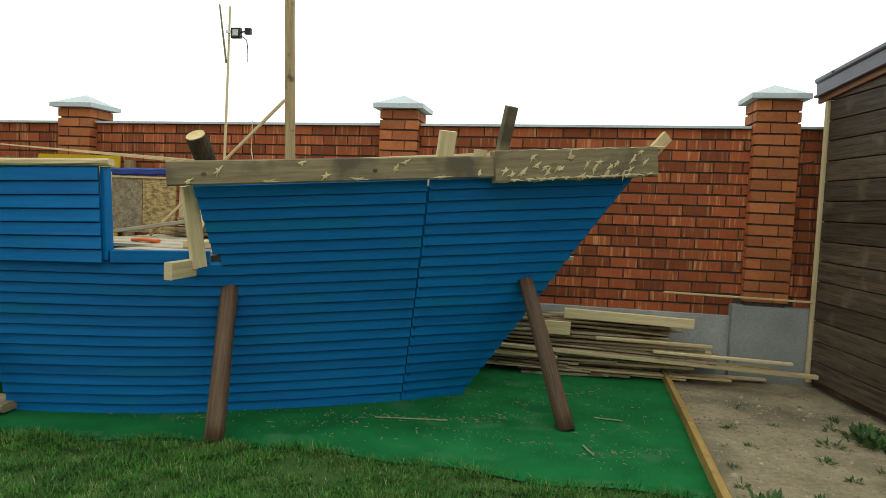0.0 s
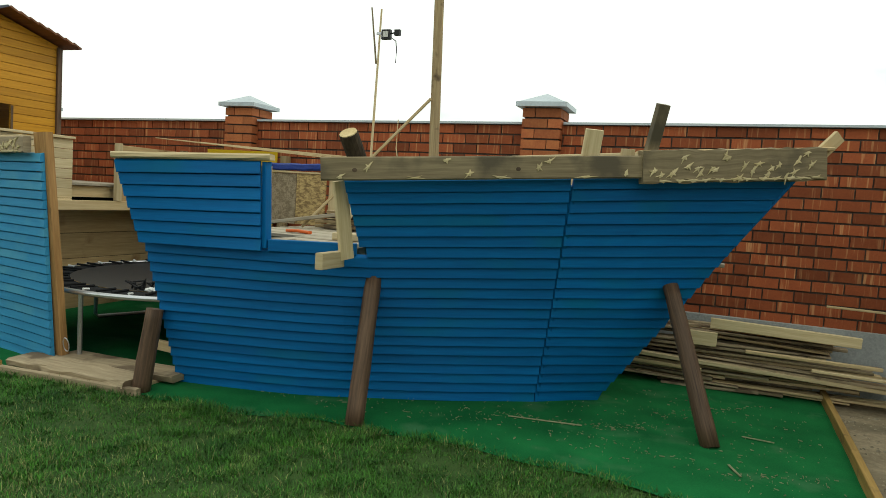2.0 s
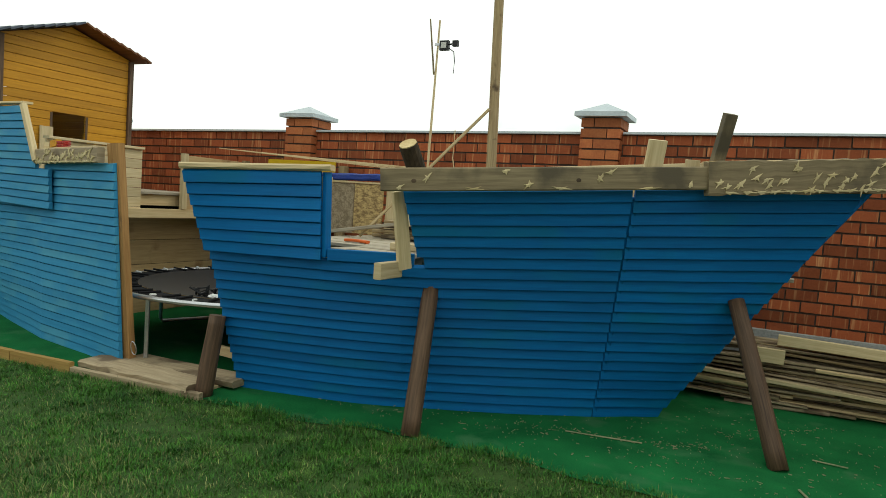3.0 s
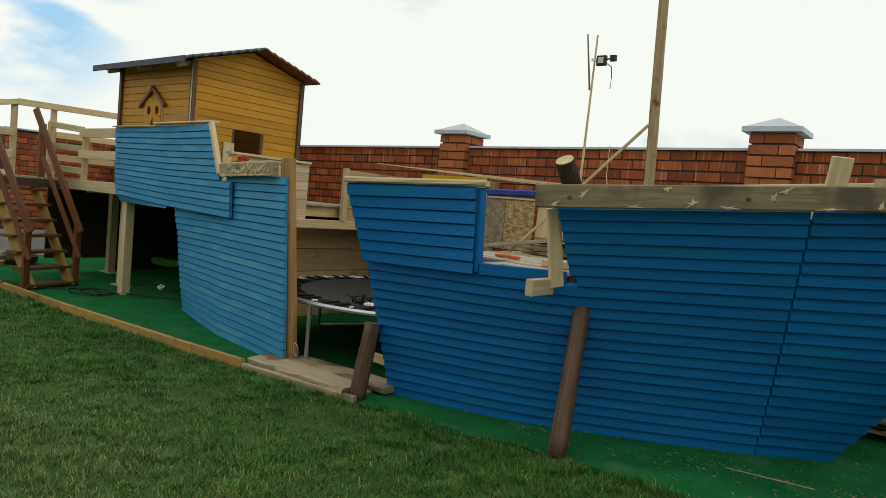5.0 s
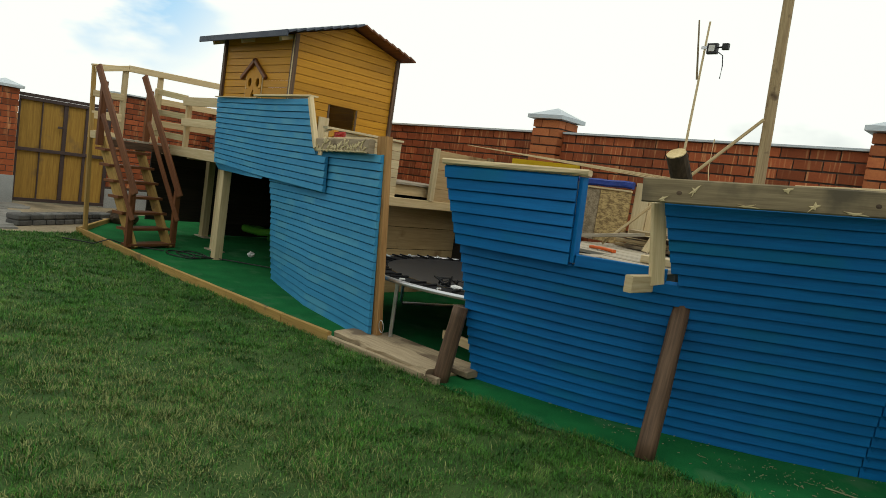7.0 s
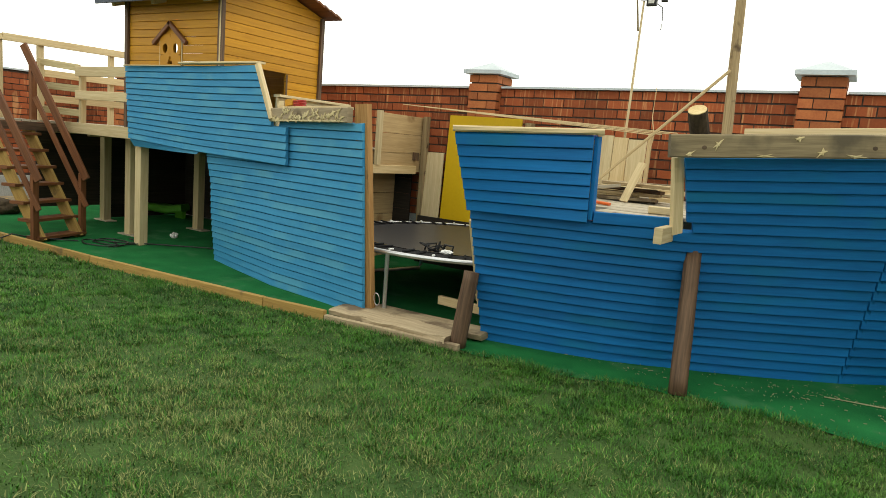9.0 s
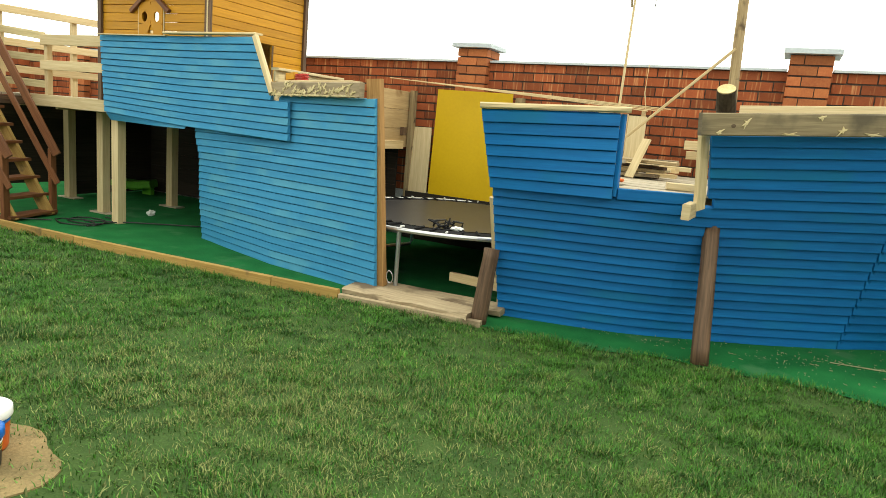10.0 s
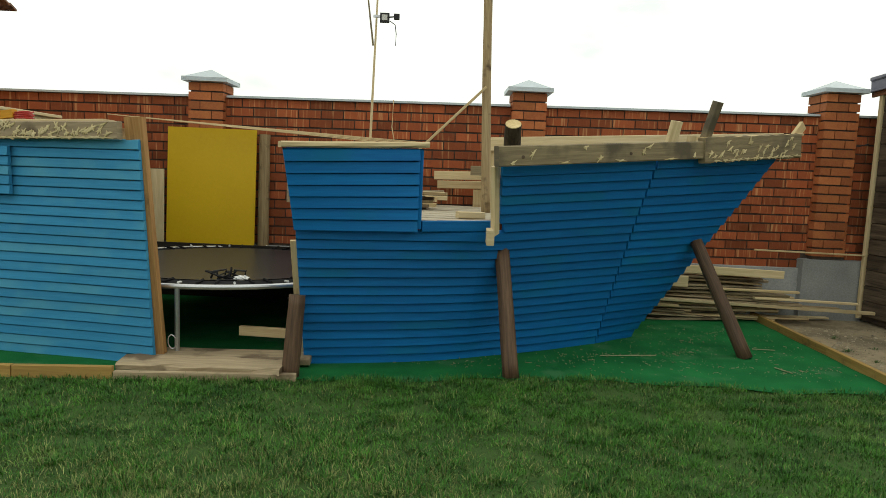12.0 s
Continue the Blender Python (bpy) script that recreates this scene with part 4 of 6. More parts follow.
# floodlight on a forked pole
t = thing("floodlight_pole", (-2.84, 6.95, 1.155), "thin forked pole carrying a small black floodlight", "floodlight")
part("pole", log((-2.85, 6.95, 1.155), (-2.80, 6.93, 3.42), 0.016, 0.010, n=10, sides=8, wobble=0.1, seed=2), PALE, t)
part("fork", log((-2.835, 6.94, 2.86), (-2.915, 6.93, 3.44), 0.011, 0.008, n=5, sides=8, wobble=0.1, seed=3), WEATHERED, t)
part("bracket", beam((-2.84, 6.93, 3.17), (-2.76, 6.915, 3.165), 0.012, 0.03), STEEL, t)
lamp = part("lamp_body", slab(-2.765, -2.665, 6.885, 6.93, 3.10, 3.20), BLACK, t)
part("lens", slab(-2.745, -2.685, 6.879, 6.884, 3.12, 3.18), LAMPGLASS, lamp, "pale lamp glass")
part("sensor_arm", beam((-2.665, 6.91, 3.16), (-2.61, 6.90, 3.165), 0.014, 0.014), BLACK, t)
part("sensor", slab(-2.615, -2.555, 6.88, 6.92, 3.135, 3.195), BLACK, t)
part("cable", sweep(bmesh.new(), [(-2.66, 6.91, 3.12), (-2.60, 6.9, 3.08), (-2.585, 6.9, 2.98), (-2.59, 6.9, 2.86)], circle(0.005, 6)), BLACK, t)
t = thing("hanging_cord", (-2.6, 6.98, 1.2), "pale cord hanging against the brick fence", "cord")
part("cord", sweep(bmesh.new(), [(-2.60, 7.05, 1.155), (-2.59, 7.06, 1.6), (-2.57, 7.08, 1.8), (-2.61, 7.08, 2.0), (-2.60, 7.07, 2.30)], circle(0.006, 6)), PALE, t)

# ---- the ship: stern half ----
ST_BASE = [(-6.85, 4.93), (-6.2, 4.72), (-5.4, 4.47), (-4.6, 4.35), (-4.05, 4.23)]
ST_TOP = [(-8.1, 4.58), (-5.67, 4.49), (-5.3, 4.40), (-4.25, 4.185)]


def stern_y(x, z):
    b, t = lerp_table(ST_BASE, max(x, -6.85)), lerp_table(ST_TOP, x)
    return b + (t - b) * min(z / 1.7, 1.25)


stern = thing("ship_stern_hull", (-5.5, 4.5, 0.0), "playground ship's stern hull clad in pale blue lapped boards", "play ship")
NS = 23


def st_course(k, x):
    return 0.01 + 1.635 * k / NS + 0.03 * (x + 4.1) / 2.7 * (k / NS)


def st_left(z):
    return lerp_table([(0, -6.78), (0.5, -6.70), (0.95, -6.60), (1.15, -6.62), (1.3, -6.60), (1.7, -6.6)], z)


def st_right(z):
    return -4.085 - 0.085 * z / 1.7


for k in range(NS):
    za, zb = st_course(k, -5.5), st_course(k + 1, -5.5)
    lf = (st_left(za), st_left(zb)) if k < 19 else (-5.35, -5.35)
    part("plank", strake(stern_y, lambda x, k=k: st_course(k, x), lambda x, k=k: st_course(k + 1, x), lf, (st_right(za), st_right(zb)), 10, proud=0.023, tip=0.011, groove=0.008, seed=120 + k), PALE_BLUE, stern)

upper = thing("ship_quarter_panel", (-6.7, 4.5, 1.2), "raised quarter panel of pale blue lapped boards", "play ship")
NU = 13


def up_y(x, z):
    return lerp_table([(-8.05, 4.64), (-6.5, 4.55), (-5.2, 4.345)], x) + (z - 1.25) * -0.06


def up_low(x):
    return lerp_table([(-8.05, 1.30), (-6.7, 1.235), (-5.2, 1.215)], x)


def up_course(k, x):
    a = up_low(x)
    return a + (2.125 - a) * k / NU


def up_right(z):
    if z < 1.615:
        return -5.175
    return -5.40 - 0.24 * (z - 1.615) / 0.51


for k in range(NU):
    za, zb = up_course(k, -5.5), up_course(k + 1, -5.5)
    ra, rb = (up_right(za), up_right(zb))
    if za < 1.615 < zb:
        ra = rb = up_right(1.62)
    part("plank", strake(up_y, lambda x, k=k: up_course(k, x), lambda x, k=k: up_course(k + 1, x), (-8.02, -8.03), (ra, rb), 8, proud=0.022, tip=0.011, groove=0.008, seed=160 + k), PALE_BLUE, upper)
part("skirt_board", strake(lambda x, z: up_y(x, 1.25) + (up_low(x) - z) * 0.9, lambda x: up_low(x) - 0.07 + 0.055 * (x + 8) / 1.3, up_low, (-7.98, -8.02), (-6.72, -6.70), 6, seed=177), PALE_BLUE, upper)
part("top_trim", beam((-8.0, 4.54, 2.122), (-6.93, 4.51, 2.122), 0.04, 0.012), PALE, upper, "raw pale top trim")
part("top_trim", beam((-6.93, 4.50, 2.148), (-5.62, 4.40, 2.15), 0.09, 0.02), PALE, upper, "raw pale top trim")
part("slant_trim", beam((-5.63, 4.36, 2.13), (-5.38, 4.33, 1.63), 0.045, 0.05, (0, 1, 0)), PALE, upper, "raw pale slanting trim")
rail_board("ship_rail", (-5.42, 4.365, 1.668), (-4.285, 4.135, 1.70), 0.06, 0.125, 4, 0.0, 46, 31, "chisel-marked sawn rail on the stern", mat=TAN)
t = thing("stern_cap_board", (-4.9, 4.35, 1.75), "pale raw board laid on the stern rail", "board")
part("board", beam((-5.35, 4.44, 1.735), (-4.42, 4.26, 1.765), 0.13, 0.026), PALE, t)
t = thing("door_post", (-4.2, 4.2, 0.0), "thick sawn post at the ship's doorway", "post")
part("post", beam((-4.10, 4.30, 0.08), (-4.215, 4.21, 1.80), 0.13, 0.065, (0, 1, 0), n=6, wobble=0.05, seed=4), DOORPOST, t)
t = thing("rail_block", (-5.33, 4.42, 1.75), "small sawn block lying on the stern rail", "block")
part("block", slab(-5.365, -5.295, 4.39, 4.46, 1.75, 1.80), PALE, t)
t = thing("wood_offcut", (-5.22, 4.41, 1.75), "orange stained wood offcut on the stern rail", "offcut")
part("block", beam((-5.275, 4.41, 1.785), (-5.165, 4.39, 1.80), 0.05, 0.06), ORANGE, t)
t = thing("cord_coil", (-5.10, 4.40, 1.75), "loose coil of red cord on the stern rail", "cord")
coil = [(-5.10 + (0.062 + 0.008 * math.sin(i * 1.3)) * math.cos(i * 0.52), 4.39 + 0.045 * math.sin(i * 0.52), 1.757 + 0.0011 * i + 0.02 * max(0.0, math.sin(i * 0.52))) for i in range(50)]
part("cord", sweep(bmesh.new(), coil, [(0.006 * math.cos(k * 1.0472), 0.006 * math.sin(k * 1.0472)) for k in range(6)], (0, 0, 1)), REDTOY, t)

# threshold
t = thing("threshold_planks", (-3.6, 4.2, 0.0), "thick raw plank threshold at the doorway", "threshold")
part("plank", sweep(bmesh.new(), [(-4.27 + 0.0829 * i, 4.10 + 0.0018 * i + 0.008 * math.sin(i * 1.7), 0.058 + 0.003 * math.sin(i * 0.9)) for i in range(15)], rect(0.25, 0.062, 0.014), wobble=0.12, seed=8), TAN, t)
part("plank", sweep(bmesh.new(), [(-4.10, 4.36, 0.055), (-3.7, 4.365, 0.056), (-2.97, 4.41, 0.056)], rect(0.24, 0.056, 0.01), wobble=0.1, seed=9), TAN, t)
part("bearer", slab(-4.15, -4.05, 4.05, 4.45, 0.0, 0.034), PINE, t)
part("bearer", slab(-3.2, -3.1, 4.05, 4.45, 0.0, 0.034), PINE, t)
t = thing("inner_step", (-3.3, 4.5, 0.1), "short pine step boards inside the doorway", "step")
part("board", beam((-3.58, 4.64, 0.195), (-3.02, 4.55, 0.205), 0.045, 0.075), PINE, t)
part("board", beam((-3.16, 4.57, 0.27), (-2.98, 4.54, 0.275), 0.045, 0.07), PINE, t)
part("leg", slab(-3.12, -3.06, 4.60, 4.66, 0.0, 0.25), PINE, t)

# ---- upper deck, bulkhead ----
ud = thing("upper_deck", (-7.6, 5.9, 1.3), "raw plank upper deck on posts", "deck", kind="structure")
y = 4.72
while y < 7.2:
    part("deck_board", slab(-10.22, -5.53, y, y + 0.0985, 1.385, 1.41), DECK, ud)
    y += 0.1
for i in range(9):
    part("landing_board", slab(-9.92, -9.52, 3.76 + i * 0.105, 3.855 + i * 0.105, 1.385, 1.41), DECK, ud)
for x in (-9.85, -9.0, -8.1, -7.2, -6.3, -5.6):
    part("joist", slab(x - 0.025, x + 0.025, 4.72, 7.05, 1.26, 1.38), PINE, ud)
part("front_joist", slab(-9.5, -8.02, 4.66, 4.70, 1.285, 1.42), PALE, ud)
part("front_joist", slab(-9.95, -9.66, 3.70, 3.74, 1.36, 1.46), PALE, ud)
part("side_joist", slab(-9.52, -9.48, 3.745, 4.66, 1.28, 1.38), BROWN, ud)


def deck_post(x, y, top, base, lab="sawn square post under the upper deck"):
    t = thing("deck_post", (x, y, 0.0), lab, "post", group="deck posts")
    part("post", slab(x - 0.055, x + 0.055, y - 0.055, y + 0.055, 0.02 if base else 0.0, top), PALE, t)
    if base:
        part("base_board", slab(x - 0.17, x + 0.17, y - 0.075, y + 0.075, 0.0, 0.026), DECK, t)


# added end boards: block side light and paint the under-deck shade
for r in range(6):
    part("end_board", slab(-10.25, -10.225, 4.72, 7.2, 0.22 + r * 0.175, 0.398 + r * 0.175), SHADE_BOARD, ud, "added near-black end board standing in for under-deck shade")
part("end_board", slab(-10.25, -10.225, 5.75, 7.2, 0.02, 0.218), SHADE_BOARD, ud, "added near-black end board standing in for under-deck shade")

# added back boards: hide the fence behind painted under-deck darkness
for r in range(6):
    part("back_board", slab(-10.2, -5.65, 7.10, 7.118, 0.03 + r * 0.205, 0.233 + r * 0.205), SHADE_BOARD, ud, "added near-black back board standing in for under-deck shade")

deck_post(-8.02, 4.80, 1.25, False, "pale square post under the quarter panel")
deck_post(-8.72, 5.13, 1.26, True)
deck_post(-8.72, 6.20, 1.26, True)
deck_post(-7.95, 6.40, 1.26, True)
deck_post(-10.04, 5.60, 1.26, True)

bulk = thing("bulkhead", (-5.5, 5.7, 0.55), "boarded pine bulkhead with a gap to the upper deck", "bulkhead", kind="structure")
for r in range(7):
    z = 1.15 + r * 0.099
    part("board", slab(-5.52, -5.497, 4.5, 5.55, z, z + 0.096), PALE, bulk)
for r in range(3):
    part("board", slab(-5.52, -5.497 + 0.002 * (r % 2), 6.12, 7.12, 1.15 + r * 0.232, 1.379 + r * 0.232), PLY, bulk)
part("cleat", slab(-5.495, -5.44, 6.86, 6.93, 1.30, 1.40), BROWN, bulk, "small dark cleat")
part("sill", slab(-5.525, -5.455, 5.0, 6.9, 1.13, 1.23), PINE, bulk)
part("post", slab(-5.49, -5.44, 6.06, 6.13, 1.235, 1.86), PALE, bulk)
part("post", slab(-5.48, -5.41, 7.02, 7.09, 0.5, 1.86), MAST, bulk)
part("top_board", slab(-5.55, -5.46, 4.5, 5.55, 1.845, 1.87), PALE, bulk)
for r in range(4):
    part("lower_panel", slab(-5.93, -5.915, 4.75, 7.1, 0.01 + r * 0.28, 0.285 + r * 0.28), PLY, bulk)

t = thing("yellow_panel", (-4.5, 6.75, 0.0), "bright yellow painted panel leaning by the fence", "panel")
part("panel", sweep(bmesh.new(), [(-4.63, 7.02, 0.02), (-4.63, 7.11, 1.90)], rect(1.0, 0.02), (0, 1, 0)), YELLOW, t)
for z in (0.4, 1.5):
    part("batten", slab(-5.1, -4.16, 7.025 + 0.048 * z + 0.01, 7.05 + 0.048 * z + 0.01, z - 0.04, z + 0.04), PINE, t, "raw pine back batten")
t = thing("raw_slab_board", (-5.2, 6.95, 0.0), "wide raw board leaning beside the yellow panel", "board")
part("board", beam((-5.27, 7.0, 0.02), (-5.30, 7.09, 1.42), 0.26, 0.025, (0, 1, 0)), PALE, t)
t = thing("log_post", (-3.86, 6.85, 0.0), "peeled log post with knots beside the fence", "post")
part("post", log((-4.06, 7.16, 0.0), (-4.055, 7.165, 1.86), 0.066, 0.06, n=12, wobble=0.1, seed=15), MAST, t)

t = thing("wire_loop", (-3.93, 4.28, 0.06), "thin wire loop hanging on the door post's foot", "wire")
part("wire", sweep(bmesh.new(), [(-3.965 + 0.03 * math.sin(0.5 * k), 4.245 - 0.01 * math.cos(0.5 * k), 0.185 + 0.055 * math.cos(0.5 * k)) for k in range(14)], circle(0.004, 6)), STEEL, t)

# ---- trampoline ----
TC, TR, TZ = Vector((-3.98, 5.71, 0.0)), 1.33, 0.58
tramp = thing("trampoline", TC, "round black trampoline on a galvanised steel frame", "trampoline")
loop = lambda r, z, n=72: [(TC.x + r * math.cos(2 * math.pi * i / n), TC.y + r * math.sin(2 * math.pi * i / n), z) for i in range(n + 1)]
part("rim", sweep(bmesh.new(), loop(TR, TZ - 0.006), circle(0.021, 10), cap=False), STEEL, tramp, smooth=True)
bm = bmesh.new()
rings = []
for j in range(7):
    r = (TR - 0.23) * j / 6
    z = TZ + 0.012 - 0.05 * (1 - (j / 6) ** 2)
    rings.append([bm.verts.new((TC.x + r * math.cos(2 * math.pi * i / 48), TC.y + r * math.sin(2 * math.pi * i / 48), z)) for i in range(48)] if j else [bm.verts.new((TC.x, TC.y, z))])
for i in range(48):
    bm.faces.new((rings[0][0], rings[1][i], rings[1][(i + 1) % 48]))
for j in range(1, 6):
    for i in range(48):
        bm.faces.new((rings[j][i], rings[j + 1][i], rings[j + 1][(i + 1) % 48], rings[j][(i + 1) % 48])).smooth = True
part("mat", bm, MAT, tramp, "black woven jumping mat")
part("mat_hem", sweep(bmesh.new(), loop(TR - 0.13, TZ + 0.0), rect(0.21, 0.012), cap=False), HEM, tramp, "black edge webbing")
for i in range(60):
    a = 2 * math.pi * i / 60
    p, q = (TR - 0.075, TR - 0.018) if i % 3 == 0 else (TR - 0.22, TR - 0.015)
    part("spring", sweep(bmesh.new(), [(TC.x + p * math.cos(a), TC.y + p * math.sin(a), TZ + 0.016), (TC.x + q * math.cos(a), TC.y + q * math.sin(a), TZ + 0.022)], circle(0.010, 6)), WHITE if i % 3 == 0 else HEM, tramp, "white clip" if i % 3 == 0 else "")
for k in range(4):
    a0 = radians(-128 + 90 * k)
    a1 = a0 + radians(38)
    p0 = Vector((TC.x + TR * math.cos(a0), TC.y + TR * math.sin(a0), 0))
    p1 = Vector((TC.x + TR * math.cos(a1), TC.y + TR * math.sin(a1), 0))
    bm = bmesh.new()
    sweep(bm, [p0 + Vector((0, 0, TZ)), p0 + Vector((0, 0, 0.06)), p0.lerp(p1, 0.03) + Vector((0, 0, 0.03)), p0.lerp(p1, 0.5) + Vector((0, 0, 0.025)), p0.lerp(p1, 0.97) + Vector((0, 0, 0.03)), p1 + Vector((0, 0, 0.06)), p1 + Vector((0, 0, TZ))], circle(0.019, 8), (0.3, 0.2, 0.9))
    part("leg", bm, STEEL, tramp)
t = thing("strap_tangle", (-3.72, 4.78, 0.6), "tangle of black straps lying on the trampoline", "straps")
bm = bmesh.new()
rnd = random.Random(4)
for i in range(6):
    x, y = -3.75 + rnd.uniform(-0.07, 0.07), 4.78 + rnd.uniform(-0.05, 0.05)
    sweep(bm, [(x, y, 0.585), (x + rnd.uniform(-0.06, 0.06), y, 0.62 + rnd.uniform(0, 0.09)), (x + rnd.uniform(-0.12, 0.12), y + rnd.uniform(-0.04, 0.04), 0.60 + rnd.uniform(0, 0.05)), (x + rnd.uniform(-0.12, 0.12), y, 0.585)], circle(0.009, 6), (0.1, 1, 0.2))
part("straps", bm, BLACK, t)
t = thing("white_rag", (-3.57, 4.72, 0.59), "crumpled white rag on the trampoline", "rag")
bm = bmesh.new()
bmesh.ops.create_icosphere(bm, subdivisions=3, radius=1.0)
for v in bm.verts:
    k = 1 + 0.5 * noise.noise(v.co * 2.2)
    v.co = Vector((-3.60 + v.co.x * 0.055 * k, 4.72 + v.co.y * 0.035 * k, 0.602 + v.co.z * 0.02 * k))
part("rag", bm, WHITE, t)

# ---- playhouse ----
HX0, HX1, HY0, HY1, HZ = -8.16, -6.56, 4.70, 6.22, 1.41
RIDGE_Y, RIDGE_Z, EAVE_F, EAVE_B = 5.46, 3.14, 2.90, 2.935
house = thing("playhouse", (-7.36, 5.46, HZ), "orange stained boarded playhouse with a grey roof", "playhouse")


def clip_gable(z0, z1, bm):
    """Cuts gable boards under both roof slopes."""
    for co, no in (((0, HY0, EAVE_F), (0, -(RIDGE_Z - EAVE_F), RIDGE_Y - HY0)), ((0, RIDGE_Y, RIDGE_Z), (0, (RIDGE_Z - EAVE_B), HY1 - RIDGE_Y))):
        r = bmesh.ops.bisect_plane(bm, geom=bm.verts[:] + bm.edges[:] + bm.faces[:], plane_co=co, plane_no=Vector(no).normalized(), clear_outer=True)
        cut = [e for e in r["geom_cut"] if isinstance(e, bmesh.types.BMEdge)]
        if cut:
            bmesh.ops.edgeloop_fill(bm, edges=cut)
    return bm


BH = 0.0875
WY0, WY1, WZ0, WZ1 = 5.27, 5.66, 1.45, 2.19
for r in range(22):
    z0, z1 = HZ + r * BH, HZ + (r + 1) * BH - 0.004
    if z0 > 3.17:
        break
    spans = [(HY0, HY1)] if z1 < WZ0 or z0 > WZ1 - 0.03 else [(HY0, WY0), (WY1, HY1)]
    for a, b in spans:
        bm = clip_gable(z0, z1, slab(HX1 - 0.024 + 0.003 * (r % 2), HX1, a, b, z0, z1))
        if len(bm.verts) > 3:
            part("wall_board", bm, ORANGE, house)
        else:
            bm.free()
    for a, b in ([(HY0, HY1)] if z1 < 2.26 or z0 > 2.60 else [(HY0, 5.33), (5.75, HY1)]):
        bm = clip_gable(z0, z1, slab(HX0, HX0 + 0.024, a, b, z0, z1 + 0.0036))
        if len(bm.verts) > 3:
            part("wall_board", bm, ORANGE, house)
        else:
            bm.free()
    if z1 < EAVE_B:
        part("wall_board", slab(HX0 + 0.03, HX1 - 0.03, HY1 - 0.024, HY1, z0, z1 + 0.0036), ORANGE, house)
    if z1 < EAVE_F + 0.05:
        holes = []
        for cx, cz, rr in ((-7.465, 2.335, 0.056), (-7.285, 2.335, 0.056), (-7.375, 2.205, 0.055)):
            if z1 > cz - rr and z0 < cz + rr:
                holes.append((cx - rr, cx + rr))
        xa = HX0 + 0.03
        for h0, h1 in holes + [(HX1 - 0.03, None)]:
            if h0 - xa > 0.01:
                part("wall_board", slab(xa, h0, HY0, HY0 + 0.024, z0, z1), ORANGE, house)
            xa = h1 or xa
part("floor", slab(HX0 + 0.03, HX1 - 0.03, HY0 + 0.03, HY1 - 0.03, HZ + 0.002, HZ + 0.02), DECK, house)


def cutout_plate(points_of, label):
    """Board plate with shaped holes, set over the wall's face."""
    bm = bmesh.new()
    y0, y1 = HY0 - 0.016, HY0 - 0.002
    for outer, inner in points_of:
        n = len(outer)
        of, ob_, inf, inb = ([bm.verts.new((x, y, z)) for x, z in ring] for ring, y in ((outer, y0), (outer, y1), (inner, y0), (inner, y1)))
        for i in range(n):
            j = (i + 1) % n
            bm.faces.new((of[i], of[j], inf[j], inf[i]))
            bm.faces.new((ob_[j], ob_[i], inb[i], inb[j]))
            bm.faces.new((of[j], of[i], ob_[i], ob_[j]))
            bm.faces.new((inf[i], inf[j], inb[j], inb[i]))
    return part("cutout_plate", bm, ORANGE, house, label)


def square_to(shape, x0, x1, z0, z1, n=24):
    """Rings from a rectangle's edge to a shape inside it."""
    cx, cz = (x0 + x1) / 2, (z0 + z1) / 2
    outer, inner = [], []
    for i in range(n):
        a = 2 * math.pi * (i + 0.5) / n
        k = 1 / max(abs(math.cos(a)) / ((x1 - x0) / 2), abs(math.sin(a)) / ((z1 - z0) / 2))
        outer.append((cx + k * math.cos(a), cz + k * math.sin(a)))
        inner.append(shape(a, cx, cz))
    return outer, inner


oval = lambda a, cx, cz: (cx + 0.041 * math.cos(a), 2.335 + 0.052 * math.sin(a))


def triangle(a, cx, cz):
    b = (a - math.pi / 2) % (2 * math.pi / 3) - math.pi / 3
    r = 0.026 / max(math.cos(b), 0.45)
    return (cx + 1.15 * r * math.cos(a), 2.195 + r * math.sin(a) * 1.25)


cutout_plate([square_to(oval, -7.555, -7.375, 2.265, 2.485), square_to(oval, -7.375, -7.195, 2.265, 2.485), square_to(triangle, -7.555, -7.195, 2.09, 2.265)], "birdhouse-shaped plate with two round holes and a triangle")
for a, b in (((-7.66, 2.385), (-7.36, 2.61)), ((-7.09, 2.385), (-7.39, 2.61))):
    part("little_roof", beam((a[0], HY0 - 0.025, a[1]), (b[0], HY0 - 0.025, b[1]), 0.045, 0.04, (0, 1, 0)), STAIR, house, "brown little roof batten")
for x in (-7.565, -7.185):
    part("plate_trim", beam((x, HY0 - 0.006, 2.13), (x, HY0 - 0.006, 2.43), 0.014, 0.01, (0, 1, 0)), PALE, house)
for x, y, zt in ((HX1 + 0.005, HY0 - 0.005, EAVE_F), (HX1 + 0.005, HY1 + 0.005, EAVE_B), (HX0 - 0.005, HY0 - 0.005, EAVE_F), (HX0 - 0.005, HY1 + 0.005, EAVE_B)):
    part("corner_post", slab(x - 0.028, x + 0.028, y - 0.028, y + 0.028, HZ, zt - 0.01), BROWN, house, "dark brown corner post")
part("corner_trim", slab(HX1 + 0.012, HX1 + 0.03, HY0 - 0.038, HY0 - 0.034, HZ, EAVE_F - 0.02), PALE, house)
for y in (WY0 - 0.015, WY1 + 0.015):
    part("opening_frame", slab(HX1 - 0.03, HX1 + 0.006, y - 0.014, y + 0.014, WZ0, WZ1), BROWN, house)
part("jamb_board", slab(HX1 + 0.007, HX1 + 0.024, WY0 - 0.15, WY0 - 0.002, 1.46, 2.03), PALE, house, "raw pale jamb board")
